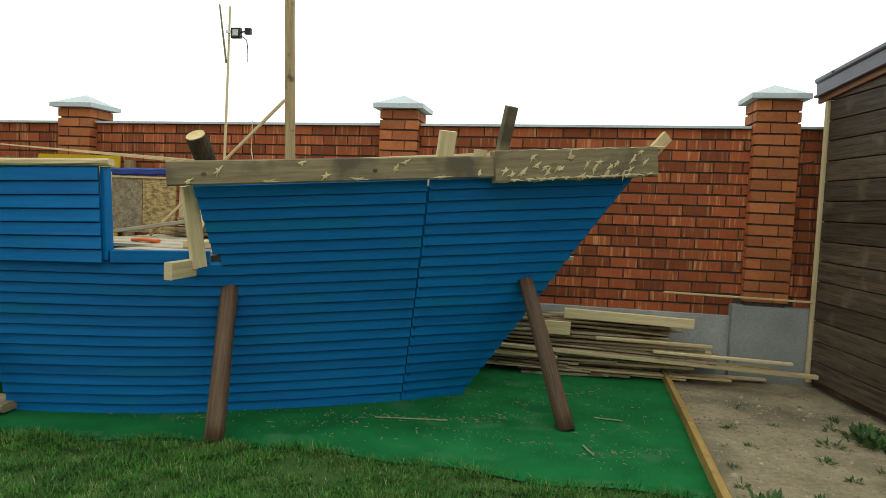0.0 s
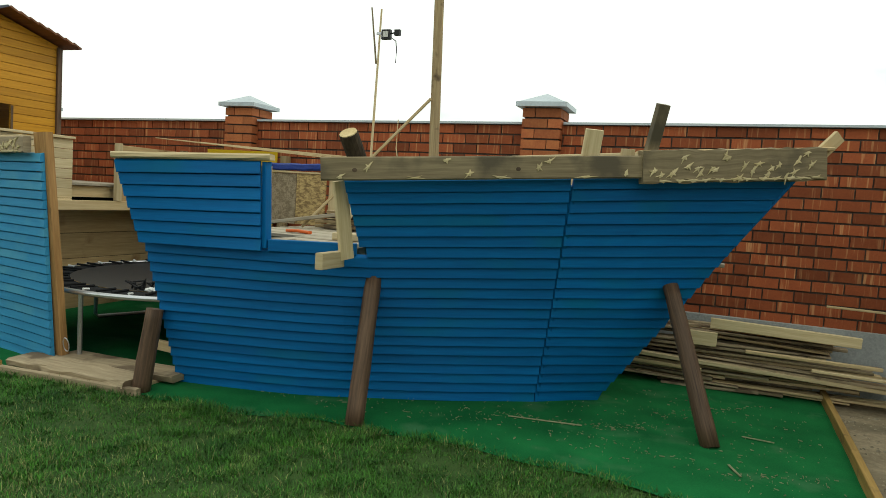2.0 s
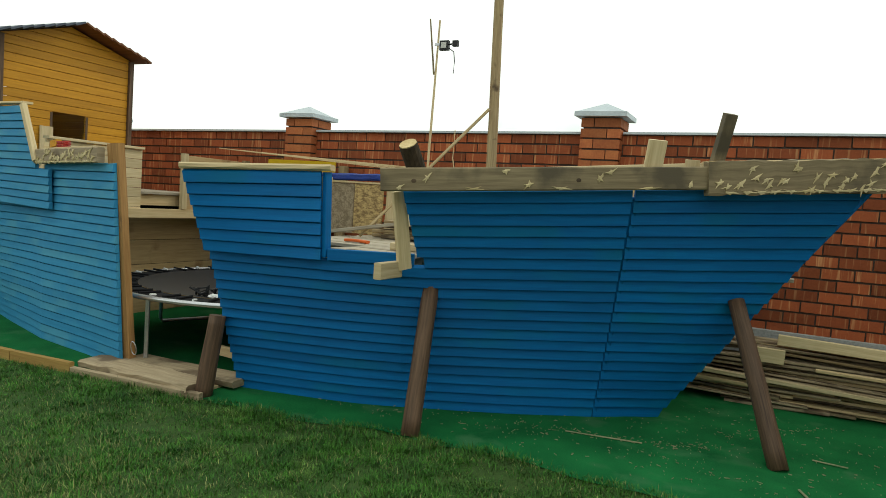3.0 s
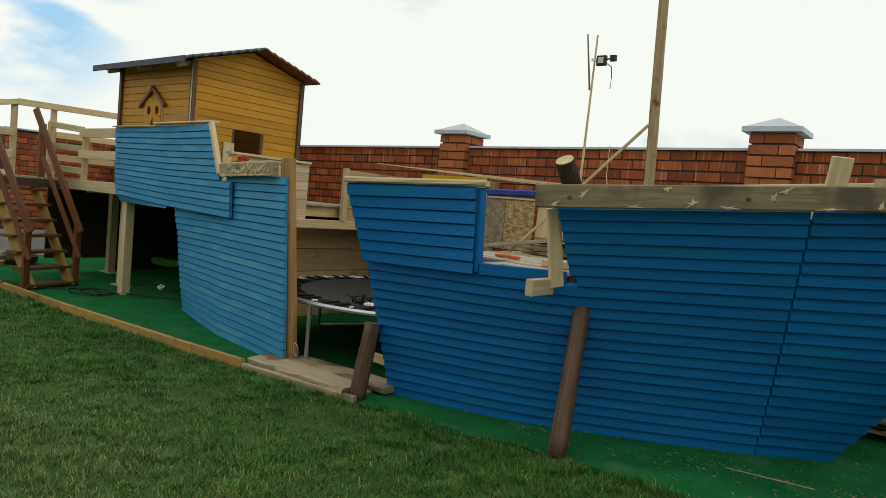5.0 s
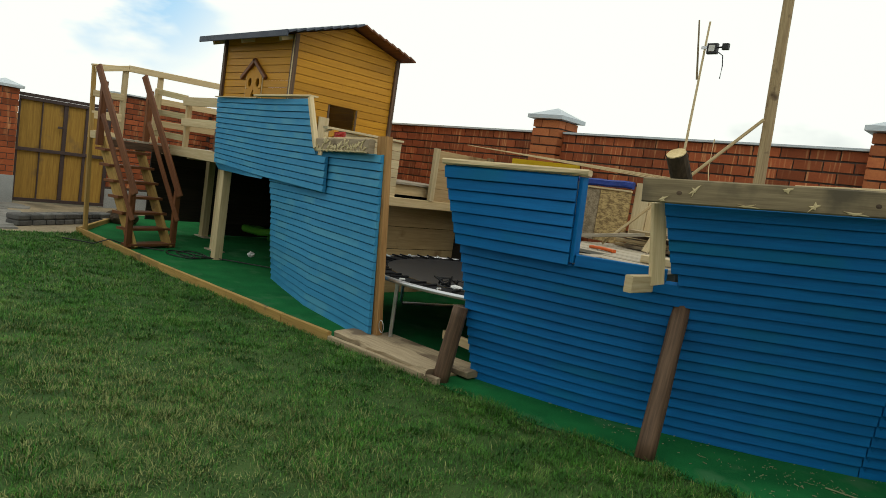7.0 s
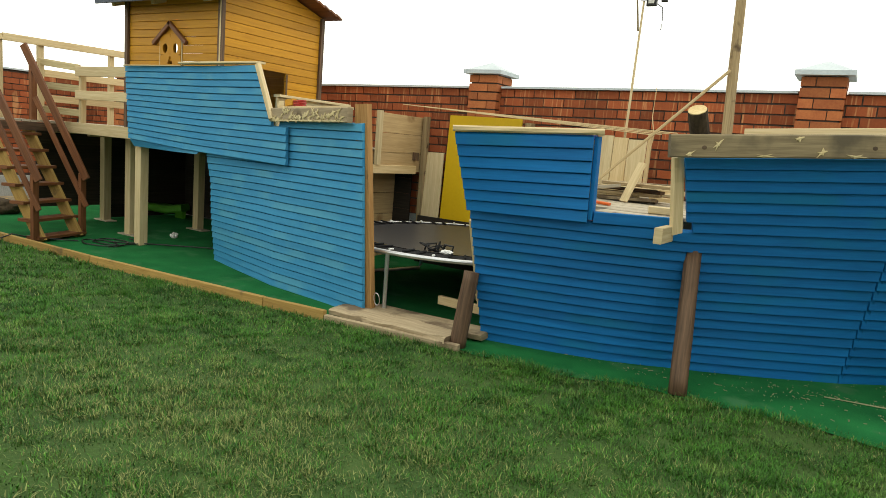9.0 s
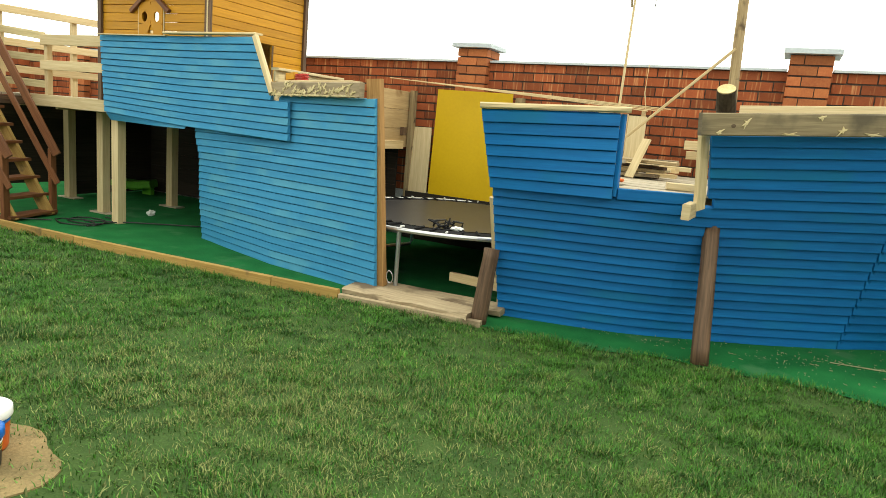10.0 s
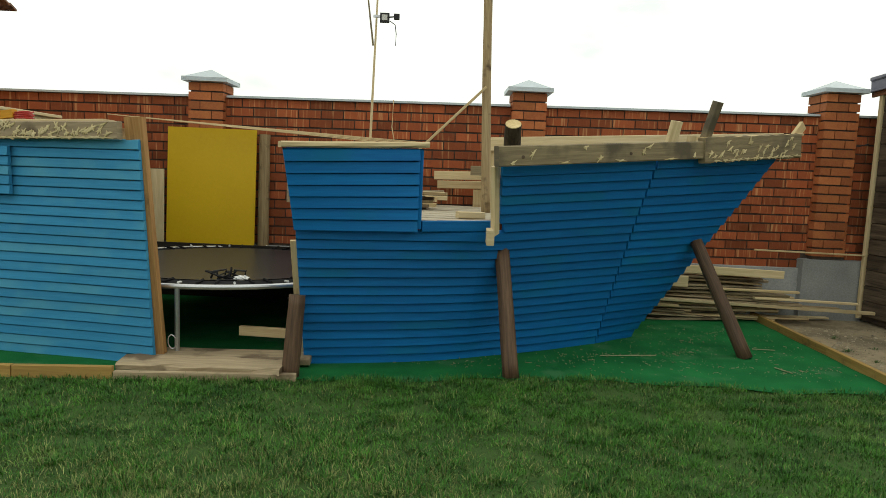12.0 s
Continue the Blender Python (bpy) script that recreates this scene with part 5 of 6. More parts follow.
rf = [(HY0 - 0.26, EAVE_F - 0.26 * (RIDGE_Z - EAVE_F) / (RIDGE_Y - HY0)), (RIDGE_Y, RIDGE_Z), (HY1 + 0.10, EAVE_B - 0.10 * (RIDGE_Z - EAVE_B) / (HY1 - RIDGE_Y))]
for (ya, za), (yb, zb), n in ((rf[0], rf[1], 9), (rf[2], rf[1], 8)):
    nrm = Vector((0, -(zb - za), yb - ya)).normalized()
    nrm = nrm if nrm.z > 0 else -nrm
    for i in range(n):
        p = Vector((0, ya + (yb - ya) * (i + 0.5) / n, za + (zb - za) * (i + 0.5) / n)) + nrm * 0.03
        w = math.hypot(yb - ya, zb - za) / n
        tilt = (nrm + Vector((0, -0.16 if yb > ya else 0.16, 0))).normalized()
        part("roof_slat", beam((HX0 - 0.22, p.y, p.z), (HX1 + 0.24, p.y, p.z), w * 1.06, 0.02, tilt), SLATE if yb > ya else STAIR, house, "blue-grey roof slat" if yb > ya else "brown roof slat")
    for x in (HX0 - 0.06, -7.5, HX1 - 0.08):
        part("rafter", beam((x, ya + (0.1 if yb > ya else 0), za - 0.015), (x, yb, zb - 0.03), 0.05, 0.045), PALE, house, "raw pine rafter")
part("fascia", beam((HX0 - 0.22, rf[0][0] - 0.012, rf[0][1] + 0.01), (HX1 + 0.24, rf[0][0] - 0.012, rf[0][1] + 0.01), 0.02, 0.07), SLATE, house)

# ---- platform rails and stairs ----
def railing(name, lab, posts, rails, kick=None):
    t = thing(name, posts[0][0], lab, "railing", group="platform railings")
    for (p, top) in posts:
        part("post", slab(p[0] - 0.028, p[0] + 0.028, p[1] - 0.035, p[1] + 0.035, p[2], top), PALE if p[2] > 1 else STRIP, t)
    for a, b, h in rails:
        part("rail", beam(a, b, 0.03, h), PALE if a[0] < -9.75 or b[0] > -9.0 else CHIPPED, t)


railing("side_railing", "raw sawn railing along the platform's end", [((-9.93, 4.12, 1.41), 2.41), ((-9.93, 4.62, 1.41), 2.45), ((-9.93, 5.6, 1.41), 2.46), ((-9.93, 6.95, 1.41), 2.46)],
        [((-9.885, 3.70, 2.30), (-9.885, 4.14, 2.40), 0.075), ((-9.885, 3.70, 1.97), (-9.885, 4.10, 1.98), 0.09), ((-9.885, 3.70, 1.68), (-9.885, 4.10, 1.69), 0.11), ((-9.885, 3.70, 1.42), (-9.885, 4.10, 1.42), 0.10),
         ((-9.885, 4.145, 2.40), (-9.885, 6.99, 2.43), 0.09), ((-9.885, 4.65, 2.02), (-9.885, 6.99, 2.02), 0.09), ((-9.885, 4.65, 1.70), (-9.885, 6.99, 1.70), 0.09)])
t = thing("corner_post", (-9.8, 3.74, 0.0), "tall thin ochre post at the platform's corner", "post", group="platform railings")
part("post", beam((-9.82, 3.74, 0.0), (-9.93, 3.70, 2.34), 0.06, 0.05, (0, 1, 0)), STRIP, t)
part("cap_rail", beam((-9.96, 3.68, 2.355), (-9.93, 4.2, 2.42), 0.10, 0.025), PALE, t, "flat raw cap rail")
railing("front_railing", "raw sawn railing on the platform's front", [((-9.17, 4.74, 1.41), 2.06), ((-8.2, 4.74, 1.41), 2.06)],
        [((-9.22, 4.685, 2.055), (-8.04, 4.68, 2.06), 0.12), ((-9.22, 4.685, 1.765), (-8.04, 4.68, 1.77), 0.11)])
railing("linking_railing", "weathered railing between stair head and platform front", [((-9.70, 4.50, 1.41), 2.16)],
        [((-9.72, 4.48, 2.15), (-9.2, 4.72, 2.10), 0.085), ((-9.72, 4.48, 1.86), (-9.2, 4.72, 1.84), 0.085), ((-9.72, 4.48, 1.56), (-9.2, 4.72, 1.54), 0.085)])

stair = thing("wooden_stair", (-8.84, 4.25, 0.0), "steep red-brown stained wooden stair with handrails", "stair")
C0, CD, CV = Vector((-8.80, 4.24, 0)), Vector((-0.955, -0.295, 0)), Vector((-0.295, 0.955, 0))
RUN, RISE, HALF = 0.80, 1.38, 0.34


def on_stair(f, s, z=0.0):
    """A point f of the way up, s metres across, z above the slope."""
    return C0 + CD * RUN * f + CV * s + Vector((0, 0, RISE * f + z))


slope_up = Vector((-CD.x * 0.86, -CD.y * 0.86, 0.5))
for s in (-HALF + 0.06, HALF - 0.06):
    part("stringer", beam(on_stair(-0.02, s, 0.03), on_stair(1.0, s), 0.045, 0.14, slope_up), STRIP, stair, "ochre pine stringer")
NT = 7
for i in range(NT):
    f = (i + 0.28) / NT
    a, b = on_stair(f, -HALF - 0.02), on_stair(f, HALF + 0.02)
    part("tread", beam(a, b, 0.2, 0.036), STAIR, stair, "red-brown tread")
for s in (-HALF - 0.02, HALF + 0.02):
    foot = on_stair(0.0, s)
    foot.z = 0.0
    part("newel", beam(foot, foot + Vector((0, 0, 0.80)), 0.09, 0.045, CD), STAIR, stair, "red-brown newel")
    head = on_stair(0.93, s)
    part("newel", beam(head, head + Vector((0, 0, 0.85)), 0.09, 0.045, CD), STAIR, stair, "dark red-brown newel")
    part("handrail", beam(on_stair(-0.12, s - 0.035, 0.90), on_stair(1.06, s - 0.035, 0.86), 0.035, 0.095, slope_up), STAIR, stair, "red-brown handrail")
    part("handrail", beam(on_stair(-0.12, s - 0.035, 0.56), on_stair(0.85, s - 0.035, 0.52), 0.03, 0.065, slope_up), STAIR, stair, "red-brown middle rail")

# things under the deck
t = thing("red_toy_sledge", (-11.2, 6.85, 0), "red plastic toy basin under the deck", "toy")
bm = bmesh.new()
sweep(bm, [(-11.40, 6.78, 0.068), (-11.2, 6.85, 0.08), (-10.98, 6.90, 0.068)], rect(0.28, 0.10, 0.03))
part("basin", bm, REDTOY, t)
t = thing("green_toy_slide", (-10.1, 6.6, 0), "lime green plastic toy slide lying under the deck", "toy")
bm = bmesh.new()
sweep(bm, [(-10.50, 6.40, 0.21), (-10.28, 6.54, 0.17), (-10.03, 6.68, 0.14), (-9.80, 6.81, 0.18)], rect(0.34, 0.12, 0.03))
sweep(bm, [(-10.45, 6.43, 0.012), (-10.45, 6.43, 0.17)], rect(0.2, 0.06))
sweep(bm, [(-9.87, 6.77, 0.012), (-9.87, 6.77, 0.13)], rect(0.2, 0.06))
part("slide", bm, GREENTOY, t)
t = thing("crumpled_bag", (-8.25, 5.45, 0), "small crumpled white bag on the carpet", "bag")
bm = bmesh.new()
bmesh.ops.create_icosphere(bm, subdivisions=3, radius=1.0)
for v in bm.verts:
    k = 1 + 0.5 * noise.noise(v.co * 2.0)
    v.co = Vector((-8.25 + v.co.x * 0.05 * k, 5.45 + v.co.y * 0.045 * k, 0.045 + v.co.z * 0.04 * k))
part("bag", bm, WHITE, t)
t = thing("extension_cable", (-8.2, 4.3, 0), "loose black cable coiled on the carpet", "cable")
bm = bmesh.new()
sweep(bm, [(-8.25 + 0.28 * math.cos(a * 0.5) + 0.03 * math.sin(a * 1.7), 4.35 + 0.2 * math.sin(a * 0.5) + 0.012 * a, 0.026) for a in range(30)], circle(0.008, 6))
sweep(bm, [(-8.3, 4.55, 0.026), (-7.8, 4.95, 0.026), (-7.3, 5.3, 0.026), (-6.9, 5.8, 0.026)], circle(0.008, 6))
sweep(bm, [(-8.5, 4.3, 0.026), (-8.8, 3.9, 0.05), (-8.85, 3.72, 0.10), (-8.9, 3.55, 0.03), (-9.3, 3.3, 0.03)], circle(0.008, 6))
part("cable", bm, BLACK, t)
t = thing("dark_bag", (-11.4, 5.4, 0), "dark green bag lying by the gate", "bag")
bm = bmesh.new()
bmesh.ops.create_icosphere(bm, subdivisions=3, radius=1.0)
for v in bm.verts:
    k = 1 + 0.3 * noise.noise(v.co * 1.6)
    v.co = Vector((-11.2 + v.co.x * 0.28 * k, 4.75 + v.co.y * 0.22 * k, 0.11 + v.co.z * 0.12 * k))
part("bag", bm, BARK, t)

# added boards whose near-black colour replaces the shade below the yellow panel
t = thing("panel_shade_boards", (-4.4, 6.9, 0.0), "added near-black boards standing in for shade under the yellow panel", "boards")
for r in range(4):
    part("board", slab(-5.4, -3.2, 6.93 + 0.004 * (r % 2), 6.955, 0.012 + r * 0.15, 0.16 + r * 0.15), SHADE_BOARD, t)

# ---- lumber pile by the fence ----
rnd = random.Random(78)
for lay in range(13):
    reach = 2.80 if lay < 6 else 2.1 if lay < 8 else 1.75
    for k in range(5 if lay < 7 else 4):
        a = rnd.uniform(-0.38, 0.45 if lay < 9 else 0.75)
        b = min(reach, a + rnd.uniform(0.9, 2.6)) - rnd.uniform(0, 0.3)
        y = 6.70 + 0.013 * lay + k * 0.08 + rnd.uniform(-0.02, 0.02)
        z = 0.03 + lay * 0.041 + rnd.uniform(-0.006, 0.006)
        dy, dz = rnd.uniform(-0.055, 0.055), rnd.uniform(-0.014, 0.014)
        t = thing("lumber_board", (a, y, z), "rough sawn board in the pile by the fence", "board", group="lumber pile")
        part("board", beam((a, y + dy, z + dz), (b, y - dy, z - dz), rnd.uniform(0.06, 0.11), rnd.choice((0.016, 0.02, 0.026))), rnd.choice((PALE, PINE, WEATHERED, TAN, MAST, TAN)), t)
for a, b, w, h, m in (((-0.15, 6.64, 0.27), (2.84, 6.74, 0.165), 0.06, 0.034, PALE), ((-0.30, 6.66, 0.20), (0.62, 6.65, 0.18), 0.05, 0.03, PINE), ((1.56, 6.98, 0.80), (2.86, 7.04, 0.78), 0.03, 0.018, PINE),
                      ((0.46, 6.68, 0.45), (0.72, 6.69, 0.445), 0.03, 0.12, PALE), ((0.66, 6.74, 0.582), (1.80, 6.76, 0.552), 0.05, 0.085, PALE), ((1.45, 6.66, 0.30), (2.62, 6.70, 0.27), 0.05, 0.024, PALE), ((0.95, 6.66, 0.385), (1.95, 6.69, 0.372), 0.05, 0.026, PINE)):
    t = thing("lumber_board", a, "long pale board lying across the pile's front", "board", group="lumber pile")
    part("board", beam(a, b, w, h, n=4, wobble=0.05, seed=int(a[0] * 90)), m, t)
# ---- buckets ----
def bucket(name, at, r0, r1, h, body, lid, label, bands):
    t = thing(name, at, label, "bucket", group="paint buckets")
    p = Vector(at)
    def ringed(spec, mat, nm, lab=""):
        bm = bmesh.new()
        n, rings = 32, []
        for r, z in spec:
            rings.append([bm.verts.new(p + Vector((r * math.cos(2 * math.pi * i / n), r * math.sin(2 * math.pi * i / n), z))) for i in range(n)])
        for a, b in zip(rings, rings[1:]):
            for i in range(n):
                bm.faces.new((a[i], a[(i + 1) % n], b[(i + 1) % n], b[i])).smooth = True
        bm.faces.new(rings[0])
        bm.faces.new(rings[-1])
        return part(nm, bm, mat, t, lab)
    ringed([(r0, 0.0), (r0 + 0.004, 0.01), (r1, h - 0.02), (r1, h)], body, "body")
    ringed([(r1 + 0.006, h - 0.035), (r1 + 0.009, h - 0.03), (r1 + 0.009, h + 0.004), (r1 + 0.004, h + 0.009), (r1 - 0.012, h + 0.009), (r1 - 0.015, h + 0.003)], lid, "lid")
    for z0, z1, m, lab in bands:
        f0, f1 = z0 / h, z1 / h
        ra, rb = r0 + (r1 - r0) * f0 + 0.003, r0 + (r1 - r0) * f1 + 0.003
        ringed([(ra - 0.002, z0), (ra, z0 + 0.001), (rb, z1 - 0.001), (rb - 0.002, z1)], m, "label_band", lab)
    part("handle", sweep(bmesh.new(), [p + Vector((r1 * 1.03 * math.cos(a), r1 * 1.03 * math.sin(a), h - 0.04 - 0.10 * math.sin(a * 1.0) ** 2)) for a in [math.pi * 1.1 + i * 0.22 for i in range(14)]], circle(0.003, 6)), STEEL, t)


LABELYELLOW = material("yellow_label", (0.65, 0.5, 0.03), (0.6, 0.45, 0.03), rough=0.4, bump=0.0)
bucket("blue_bucket", (-3.775, 0.85, 0.014), 0.068, 0.080, 0.165, BLACK, BUCKETBLUE, "small paint bucket with blue lid and dark label", [(0.008, 0.017, LABELYELLOW, "yellow stripe"), (0.078, 0.082, LABELYELLOW, "yellow stripe"), (0.094, 0.098, LABELYELLOW, "yellow stripe"), (0.106, 0.118, WHITE, "white label band")])
bucket("orange_bucket", (-3.925, 0.95, 0.014), 0.086, 0.10, 0.175, BUCKETORANGE, WHITE, "larger paint bucket, orange below, with white lid", [(0.118, 0.14, BUCKETBLUE, "blue band")])

t = thing("paint_brush", (-3.960, 0.929, 0.20), "flat paint brush lying on the white bucket lid", "brush")
part("handle", beam((-3.970, 0.925, 0.207), (-4.080, 0.875, 0.212), 0.026, 0.012), PINE, t, "raw wooden handle")
part("ferrule", beam((-3.970, 0.925, 0.207), (-3.945, 0.937, 0.206), 0.05, 0.014), STEEL, t, "metal ferrule")
part("bristles", beam((-3.944, 0.938, 0.206), (-3.895, 0.960, 0.203), 0.05, 0.012), CHIPBOARD, t, "grey-brown bristles")

# ---- shavings, stones, weeds ----
def flakes(name, spots, mat, label, category, size, zf, seed):
    rnd = random.Random(seed)
    verts, faces = [], []
    for x, y in spots:
        a, w = rnd.uniform(0, 6.3), rnd.uniform(0.0012, 0.003)
        ln = size[0] + (size[1] - size[0]) * rnd.random() ** 3
        z = zf(x, y)
        ca, sa = math.cos(a), math.sin(a)
        b = len(verts)
        q = [(-ln / 2, -w / 2), (ln / 2, -w / 2), (ln / 2, w / 2), (-ln / 2, w / 2)]
        for h in (0.0, 0.003 + rnd.uniform(0, 0.004)):
            verts += [(x + u * ca - v * sa, y + u * sa + v * ca, z + h) for u, v in q]
        faces += [(b, b + 1, b + 5, b + 4), (b + 1, b + 2, b + 6, b + 5), (b + 2, b + 3, b + 7, b + 6), (b + 3, b, b + 4, b + 7), (b + 4, b + 5, b + 6, b + 7)]
    me = bpy.data.meshes.new(name)
    me.from_pydata(verts, [], faces)
    me.materials.append(mat)
    return tagged(new(name, me), label, category, kind="stuff")


rnd = random.Random(9)
spots = []
for _ in range(800):
    spots.append((rnd.uniform(-2.6, 1.4), rnd.uniform(4.45, 6.4)))
for x0, y0, x1, y1, n in ((-0.9, 4.95, 0.0, 5.15, 70), (-1.25, 4.72, -0.7, 4.80, 30), (0.0, 5.1, 0.35, 5.35, 60), (0.75, 4.6, 1.3, 4.9, 50), (-2.3, 4.5, -1.6, 4.6, 18), (0.4, 5.6, 0.9, 6.2, 60), (-0.1, 4.9, 0.55, 4.75, 40)):
    for _ in range(n):
        f = rnd.random()
        spots.append((x0 + (x1 - x0) * f + rnd.gauss(0, 0.05), y0 + (y1 - y0) * f + rnd.gauss(0, 0.035)))
spots = [(x, y) for x, y in spots if not (x < 0.0 and y > lerp_table(BOW_BASE, x) - 0.03) and y > lawn_edge(x) + 0.03]
flakes("wood_shavings", spots, SHAVING, "pale wood shavings and sawdust on the carpet", "shavings", (0.003, 0.034), lambda x, y: 0.016, 3)
for a, b in (((0.80, 4.83, 0.02), (0.86, 4.66, 0.022)), ((-0.62, 4.98, 0.022), (-0.12, 5.06, 0.022)), ((0.9, 5.45, 0.02), (1.1, 5.43, 0.02))):
    t = thing("sliver", a, "long pale wood sliver on the carpet", "sliver", group="slivers")
    part("sliver", beam(a, b, 0.014, 0.006, n=4, wobble=0.4, seed=1), SHAVING, t)

rnd = random.Random(31)
verts, faces = [], []
for _ in range(1500):
    x, y = rnd.uniform(1.62, 3.1), rnd.uniform(3.6, 6.6)
    r = rnd.uniform(0.003, 0.011) if rnd.random() < 0.94 else rnd.uniform(0.012, 0.03)
    b = len(verts)
    for i in range(5):
        a = 2 * math.pi * i / 5 + rnd.uniform(-0.3, 0.3)
        verts.append((x + r * math.cos(a), y + r * math.sin(a), 0.0))
        faces.append((b + i, b + (i + 1) % 5, b + 5))
    verts.append((x + rnd.uniform(-0.3, 0.3) * r, y, r * rnd.uniform(0.5, 0.9)))
me = bpy.data.meshes.new("pebbles")
me.from_pydata(verts, [], faces)
me.materials.append(island_tint(material("pebble", (0.36, 0.31, 0.22), (0.20, 0.165, 0.105), rough=0.9), 0.5))
tagged(new("pebbles", me), "loose pale pebbles and clods on bare dirt", "pebbles", kind="stuff")


def weed(x, y, size, seed, n=26):
    rnd = random.Random(seed)
    bm = bmesh.new()
    for _ in range(n):
        a, tilt, ln = rnd.uniform(0, 6.3), rnd.uniform(0.25, 1.35), size * rnd.uniform(0.25, 0.9)
        d = Vector((math.cos(a) * math.cos(tilt), math.sin(a) * math.cos(tilt), math.sin(tilt)))
        s = Vector((-math.sin(a), math.cos(a), 0)) * ln * rnd.uniform(0.07, 0.16)
        o = Vector((x, y, 0)) + Vector((math.cos(a), math.sin(a), 0)) * size * rnd.uniform(0, 0.8)
        drop = Vector((0, 0, -ln * 0.18))
        v = [bm.verts.new(p) for p in (o, o + d * ln * 0.5 + s, o + d * ln + drop, o + d * ln * 0.5 - s)]
        bm.faces.new(v)
    t = thing("weed", (x, y, 0), "small leafy green weed growing in the dirt", "weed", group="weeds")
    part("leaves", bm, LEAF, t)


for k, (x, y, s) in enumerate(((2.72, 5.55, 0.14), (2.86, 5.75, 0.10), (2.6, 5.75, 0.08), (2.9, 5.15, 0.13), (2.98, 5.35, 0.10), (1.75, 4.15, 0.15), (1.95, 4.0, 0.12), (2.35, 4.7, 0.06), (1.9, 5.2, 0.05), (2.2, 5.7, 0.04), (1.68, 4.45, 0.06), (2.6, 4.9, 0.05), (2.45, 5.35, 0.09), (2.78, 5.42, 0.15), (3.0, 5.0, 0.14), (2.05, 4.35, 0.07), (2.3, 5.0, 0.07), (1.72, 4.0, 0.14), (2.15, 4.05, 0.10), (1.85, 5.55, 0.06), (2.05, 6.1, 0.05), (2.7, 6.0, 0.07), (1.7, 4.75, 0.05))):
    weed(x, y, s, k, 34 if s < 0.1 else 110)

# ---- fence bricks: those right of the bow singly, the rest as one run ----
me_long = bmesh.new()
brick_box(me_long, 0, 0, 0, LONG - 0.013, 0.11, COURSE - 0.018)
BRICK_MESH = mesh_of("brick", me_long, BRICK)[0]
run = bmesh.new()
rnd = random.Random(13)
count = 0
ROWS_N = 17
for r in range(ROWS_N):
    z = 2.33 - (r + 0.5) * COURSE
    i = 0
    x = -13.5 + (0.5 * LONG if r % 2 else 0)
    while x < 5.6:
        ok = all(abs(x - p) > 0.06 for p in PIERS)
        zz = z + level(x)
        dy = rnd.uniform(-0.003, 0.003)
        if ok and zz > 0.56 and not (x > 2.3 and zz < 0.74):
            if -0.9 < x < 2.4 and count < 300:
                ob = new("brick", BRICK_MESH)
                ob.parent = fence
                ob.location = Vector((x, WALL_Y + 0.055 + dy, zz)) - fence.location
                count += 1
            else:
                brick_box(run, x, WALL_Y + 0.055 + dy, zz, LONG - 0.013, 0.11, COURSE - 0.018)
        x += LONG
ob = part("brick_run", run, BRICKS, fence)
tagged(ob, "red stretcher bricks", kind="stuff")

# ---- grass ----
rng = np.random.default_rng(4)


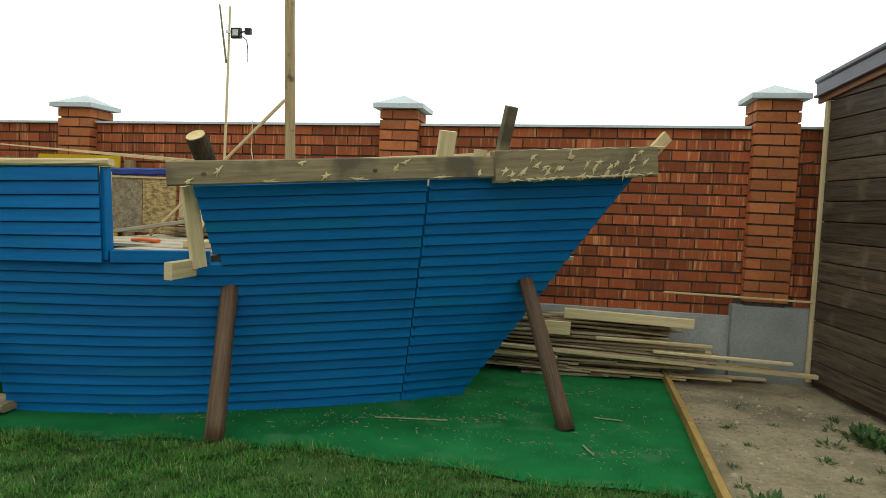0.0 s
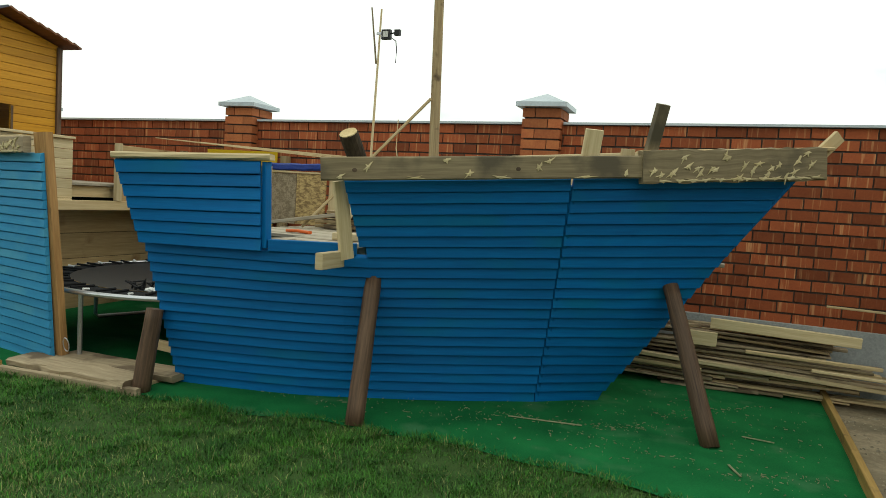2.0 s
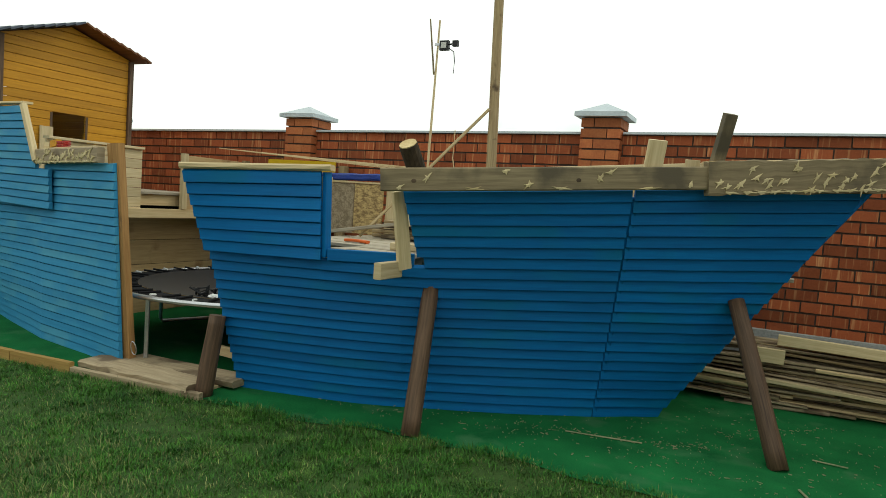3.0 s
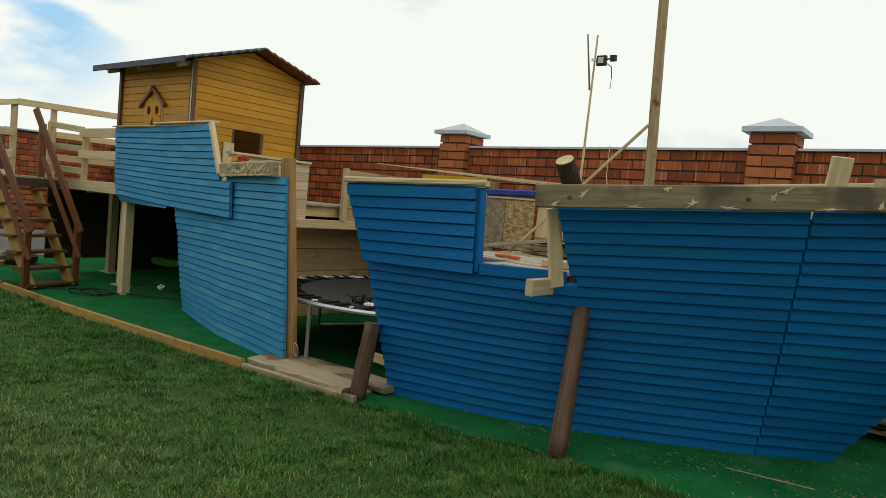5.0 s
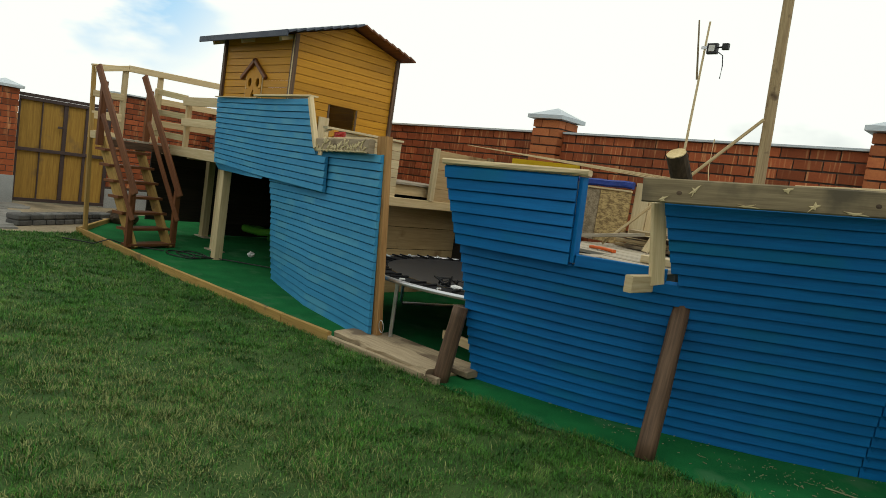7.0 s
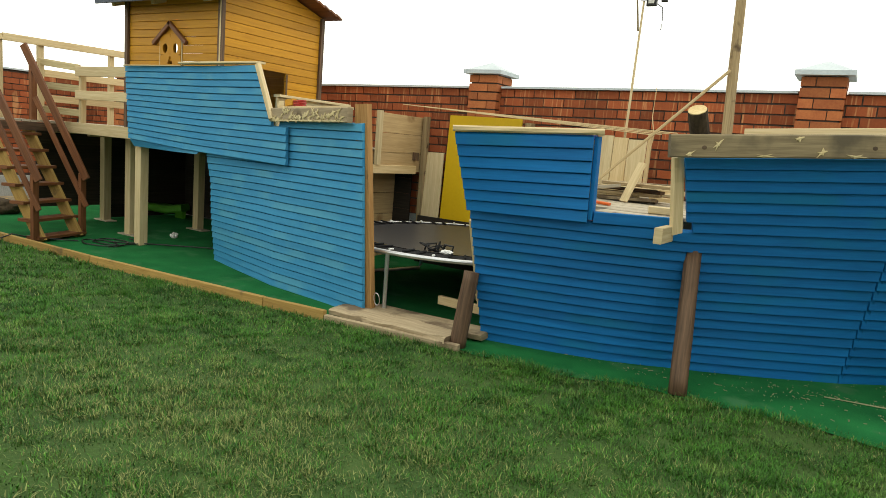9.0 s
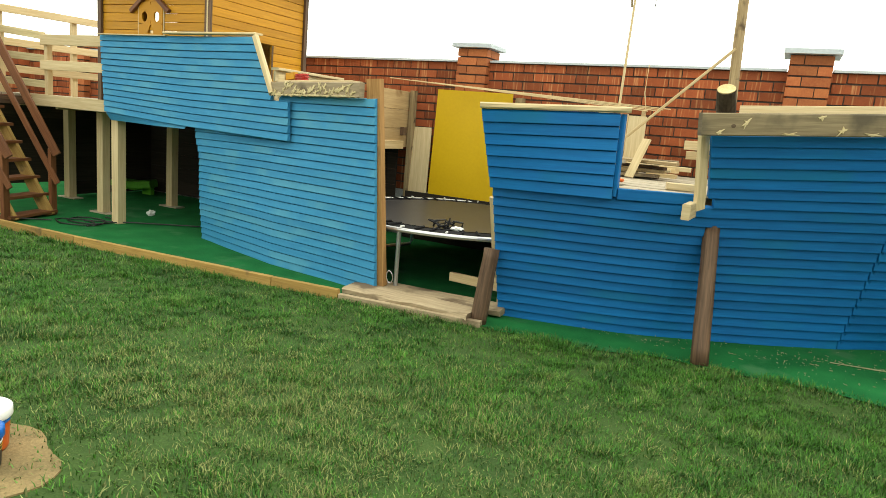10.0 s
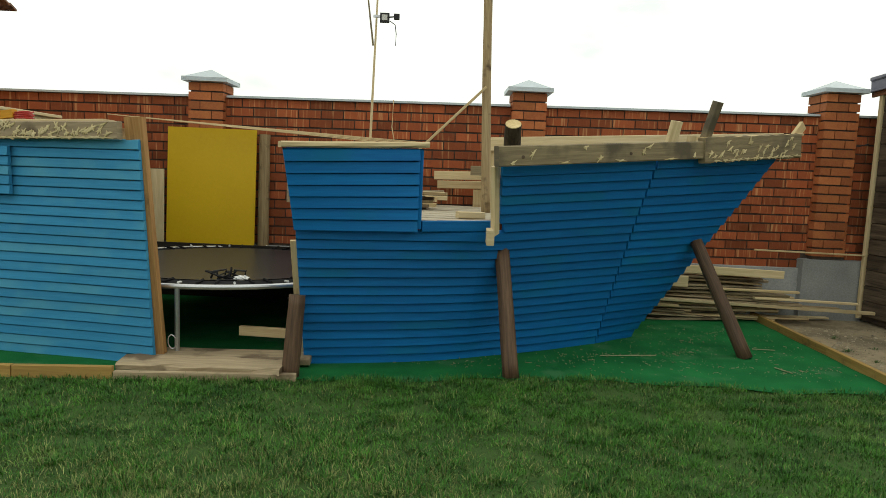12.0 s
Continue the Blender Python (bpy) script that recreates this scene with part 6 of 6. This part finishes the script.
def blades(n, x0, x1, y0, y1, h0, h1, w):
    k = int((x1 - x0) * (y1 - y0) / 0.0045)
    tx, ty = rng.uniform(x0, x1, k), rng.uniform(y0, y1, k)
    own = rng.integers(0, k, n)
    x, y = tx[own] + rng.normal(0, 0.046, n), ty[own] + rng.normal(0, 0.046, n)
    tall, dry = rng.uniform(0.7, 1.4, k)[own], rng.uniform(0, 1, k)[own]
    out_way = np.arctan2(y - ty[own], x - tx[own]) + rng.normal(0, 0.8, n)
    edge = np.array([lawn_edge(v) for v in np.linspace(-10, 2, 241)])
    lim = np.interp(x, np.linspace(-10, 2, 241), edge) + rng.uniform(-0.03, 0.035, n)
    keep = (y < lim) & (x < 1.49) & ~((y > 3.55 - (x + 11.2) * 0.85 + 0.0) & (x < -9.95))
    sx, sy = (x + 3.98) / 0.60, (y - 0.80) / 0.43
    keep &= (sx * sx + sy * sy + rng.uniform(-0.55, 0.4, n) + 0.35 * np.sin(x * 23 + 3 * np.sin(y * 17))) > 0.45
    clump = np.sin(x * 3.1 + 1.3 * np.sin(y * 2.3)) * np.sin(y * 3.7 + 1.1 * np.sin(x * 1.9))
    keep &= rng.uniform(0, 1, n) < 0.82 + 0.3 * clump
    x, y, tall, dry, out_way = x[keep], y[keep], tall[keep], dry[keep], out_way[keep]
    clump = clump[keep]
    m = len(x)
    a, lean = out_way, rng.uniform(0.3, 1.22, m)
    ln = rng.uniform(h0, h1, m) * tall * (1 + 0.25 * clump)
    ln *= 1 + 0.5 * np.clip((y - (np.interp(x, np.linspace(-10, 2, 241), edge) - 0.12)) / 0.12, 0, 1)
    ca, sa = np.cos(a), np.sin(a)
    ww = w * rng.uniform(0.7, 1.3, m)
    co = np.zeros((m, 5, 3))
    for k, (f, g, s) in enumerate(((0.0, 0.0, -1), (0.0, 0.0, 1), (0.35, 0.62, 0.8), (0.35, 0.62, -0.8), (1.0, 1.0, 0))):
        out = ln * lean * f
        co[:, k, 0] = x + ca * out - sa * ww * s
        co[:, k, 1] = y + sa * out + ca * ww * s
        co[:, k, 2] = ln * g * np.sqrt(1 - 0.62 * lean ** 2)
    return co.reshape(-1, 3), dry


made = [blades(380000, -6.2, 1.5, 1.2, 4.5, 0.012, 0.036, 0.0018), blades(70000, -9.9, -6.2, 0.6, 3.75, 0.014, 0.04, 0.0028), blades(45000, -7.5, 1.5, -0.9, 1.2, 0.014, 0.04, 0.003)]
co, dry = (np.concatenate([g[i] for g in made]) for i in (0, 1))
m = len(co) // 5
base = np.arange(m)[:, None] * 5
loops = np.concatenate([base + np.array([0, 1, 2, 3]), base + np.array([3, 2, 4])], axis=1).reshape(-1)
starts = np.stack([np.arange(m) * 7, np.arange(m) * 7 + 4], axis=1).reshape(-1)
me = bpy.data.meshes.new("grass")
me.vertices.add(len(co))
me.vertices.foreach_set("co", co.reshape(-1).astype(np.float32))
me.loops.add(len(loops))
me.loops.foreach_set("vertex_index", loops.astype(np.int32))
me.polygons.add(len(starts))
me.polygons.foreach_set("loop_start", starts.astype(np.int32))
me.update(calc_edges=True)
me.materials.append(GRASS)
me.materials.append(DRYGRASS)
# paler blades: more of them in one broad patch, and tufts all over
bx, by = co[::5, 0], co[::5, 1]
tuft = np.sin(bx * 7.3 + 2.1 * np.sin(by * 5.1)) * np.sin(by * 8.9 + 1.7 * np.sin(bx * 6.2)) + 0.6 * np.sin(bx * 17 + 3 * by) * np.sin(by * 19 - 4 * bx)
pale = np.where(dry > 0.72, 0.17, 0.025) + 0.08 * np.clip(tuft, -0.5, 1.2) + 0.42 * np.exp(-((bx + 3.2) / 2.0) ** 2 - ((by - 1.9) / 1.0) ** 2)
pick = (rng.uniform(0, 1, m) < pale).astype(np.int32)
me.polygons.foreach_set("material_index", np.repeat(pick, 2))
tagged(new("grass", me), "short mown green grass with dry yellowish patches", "grass", kind="stuff")
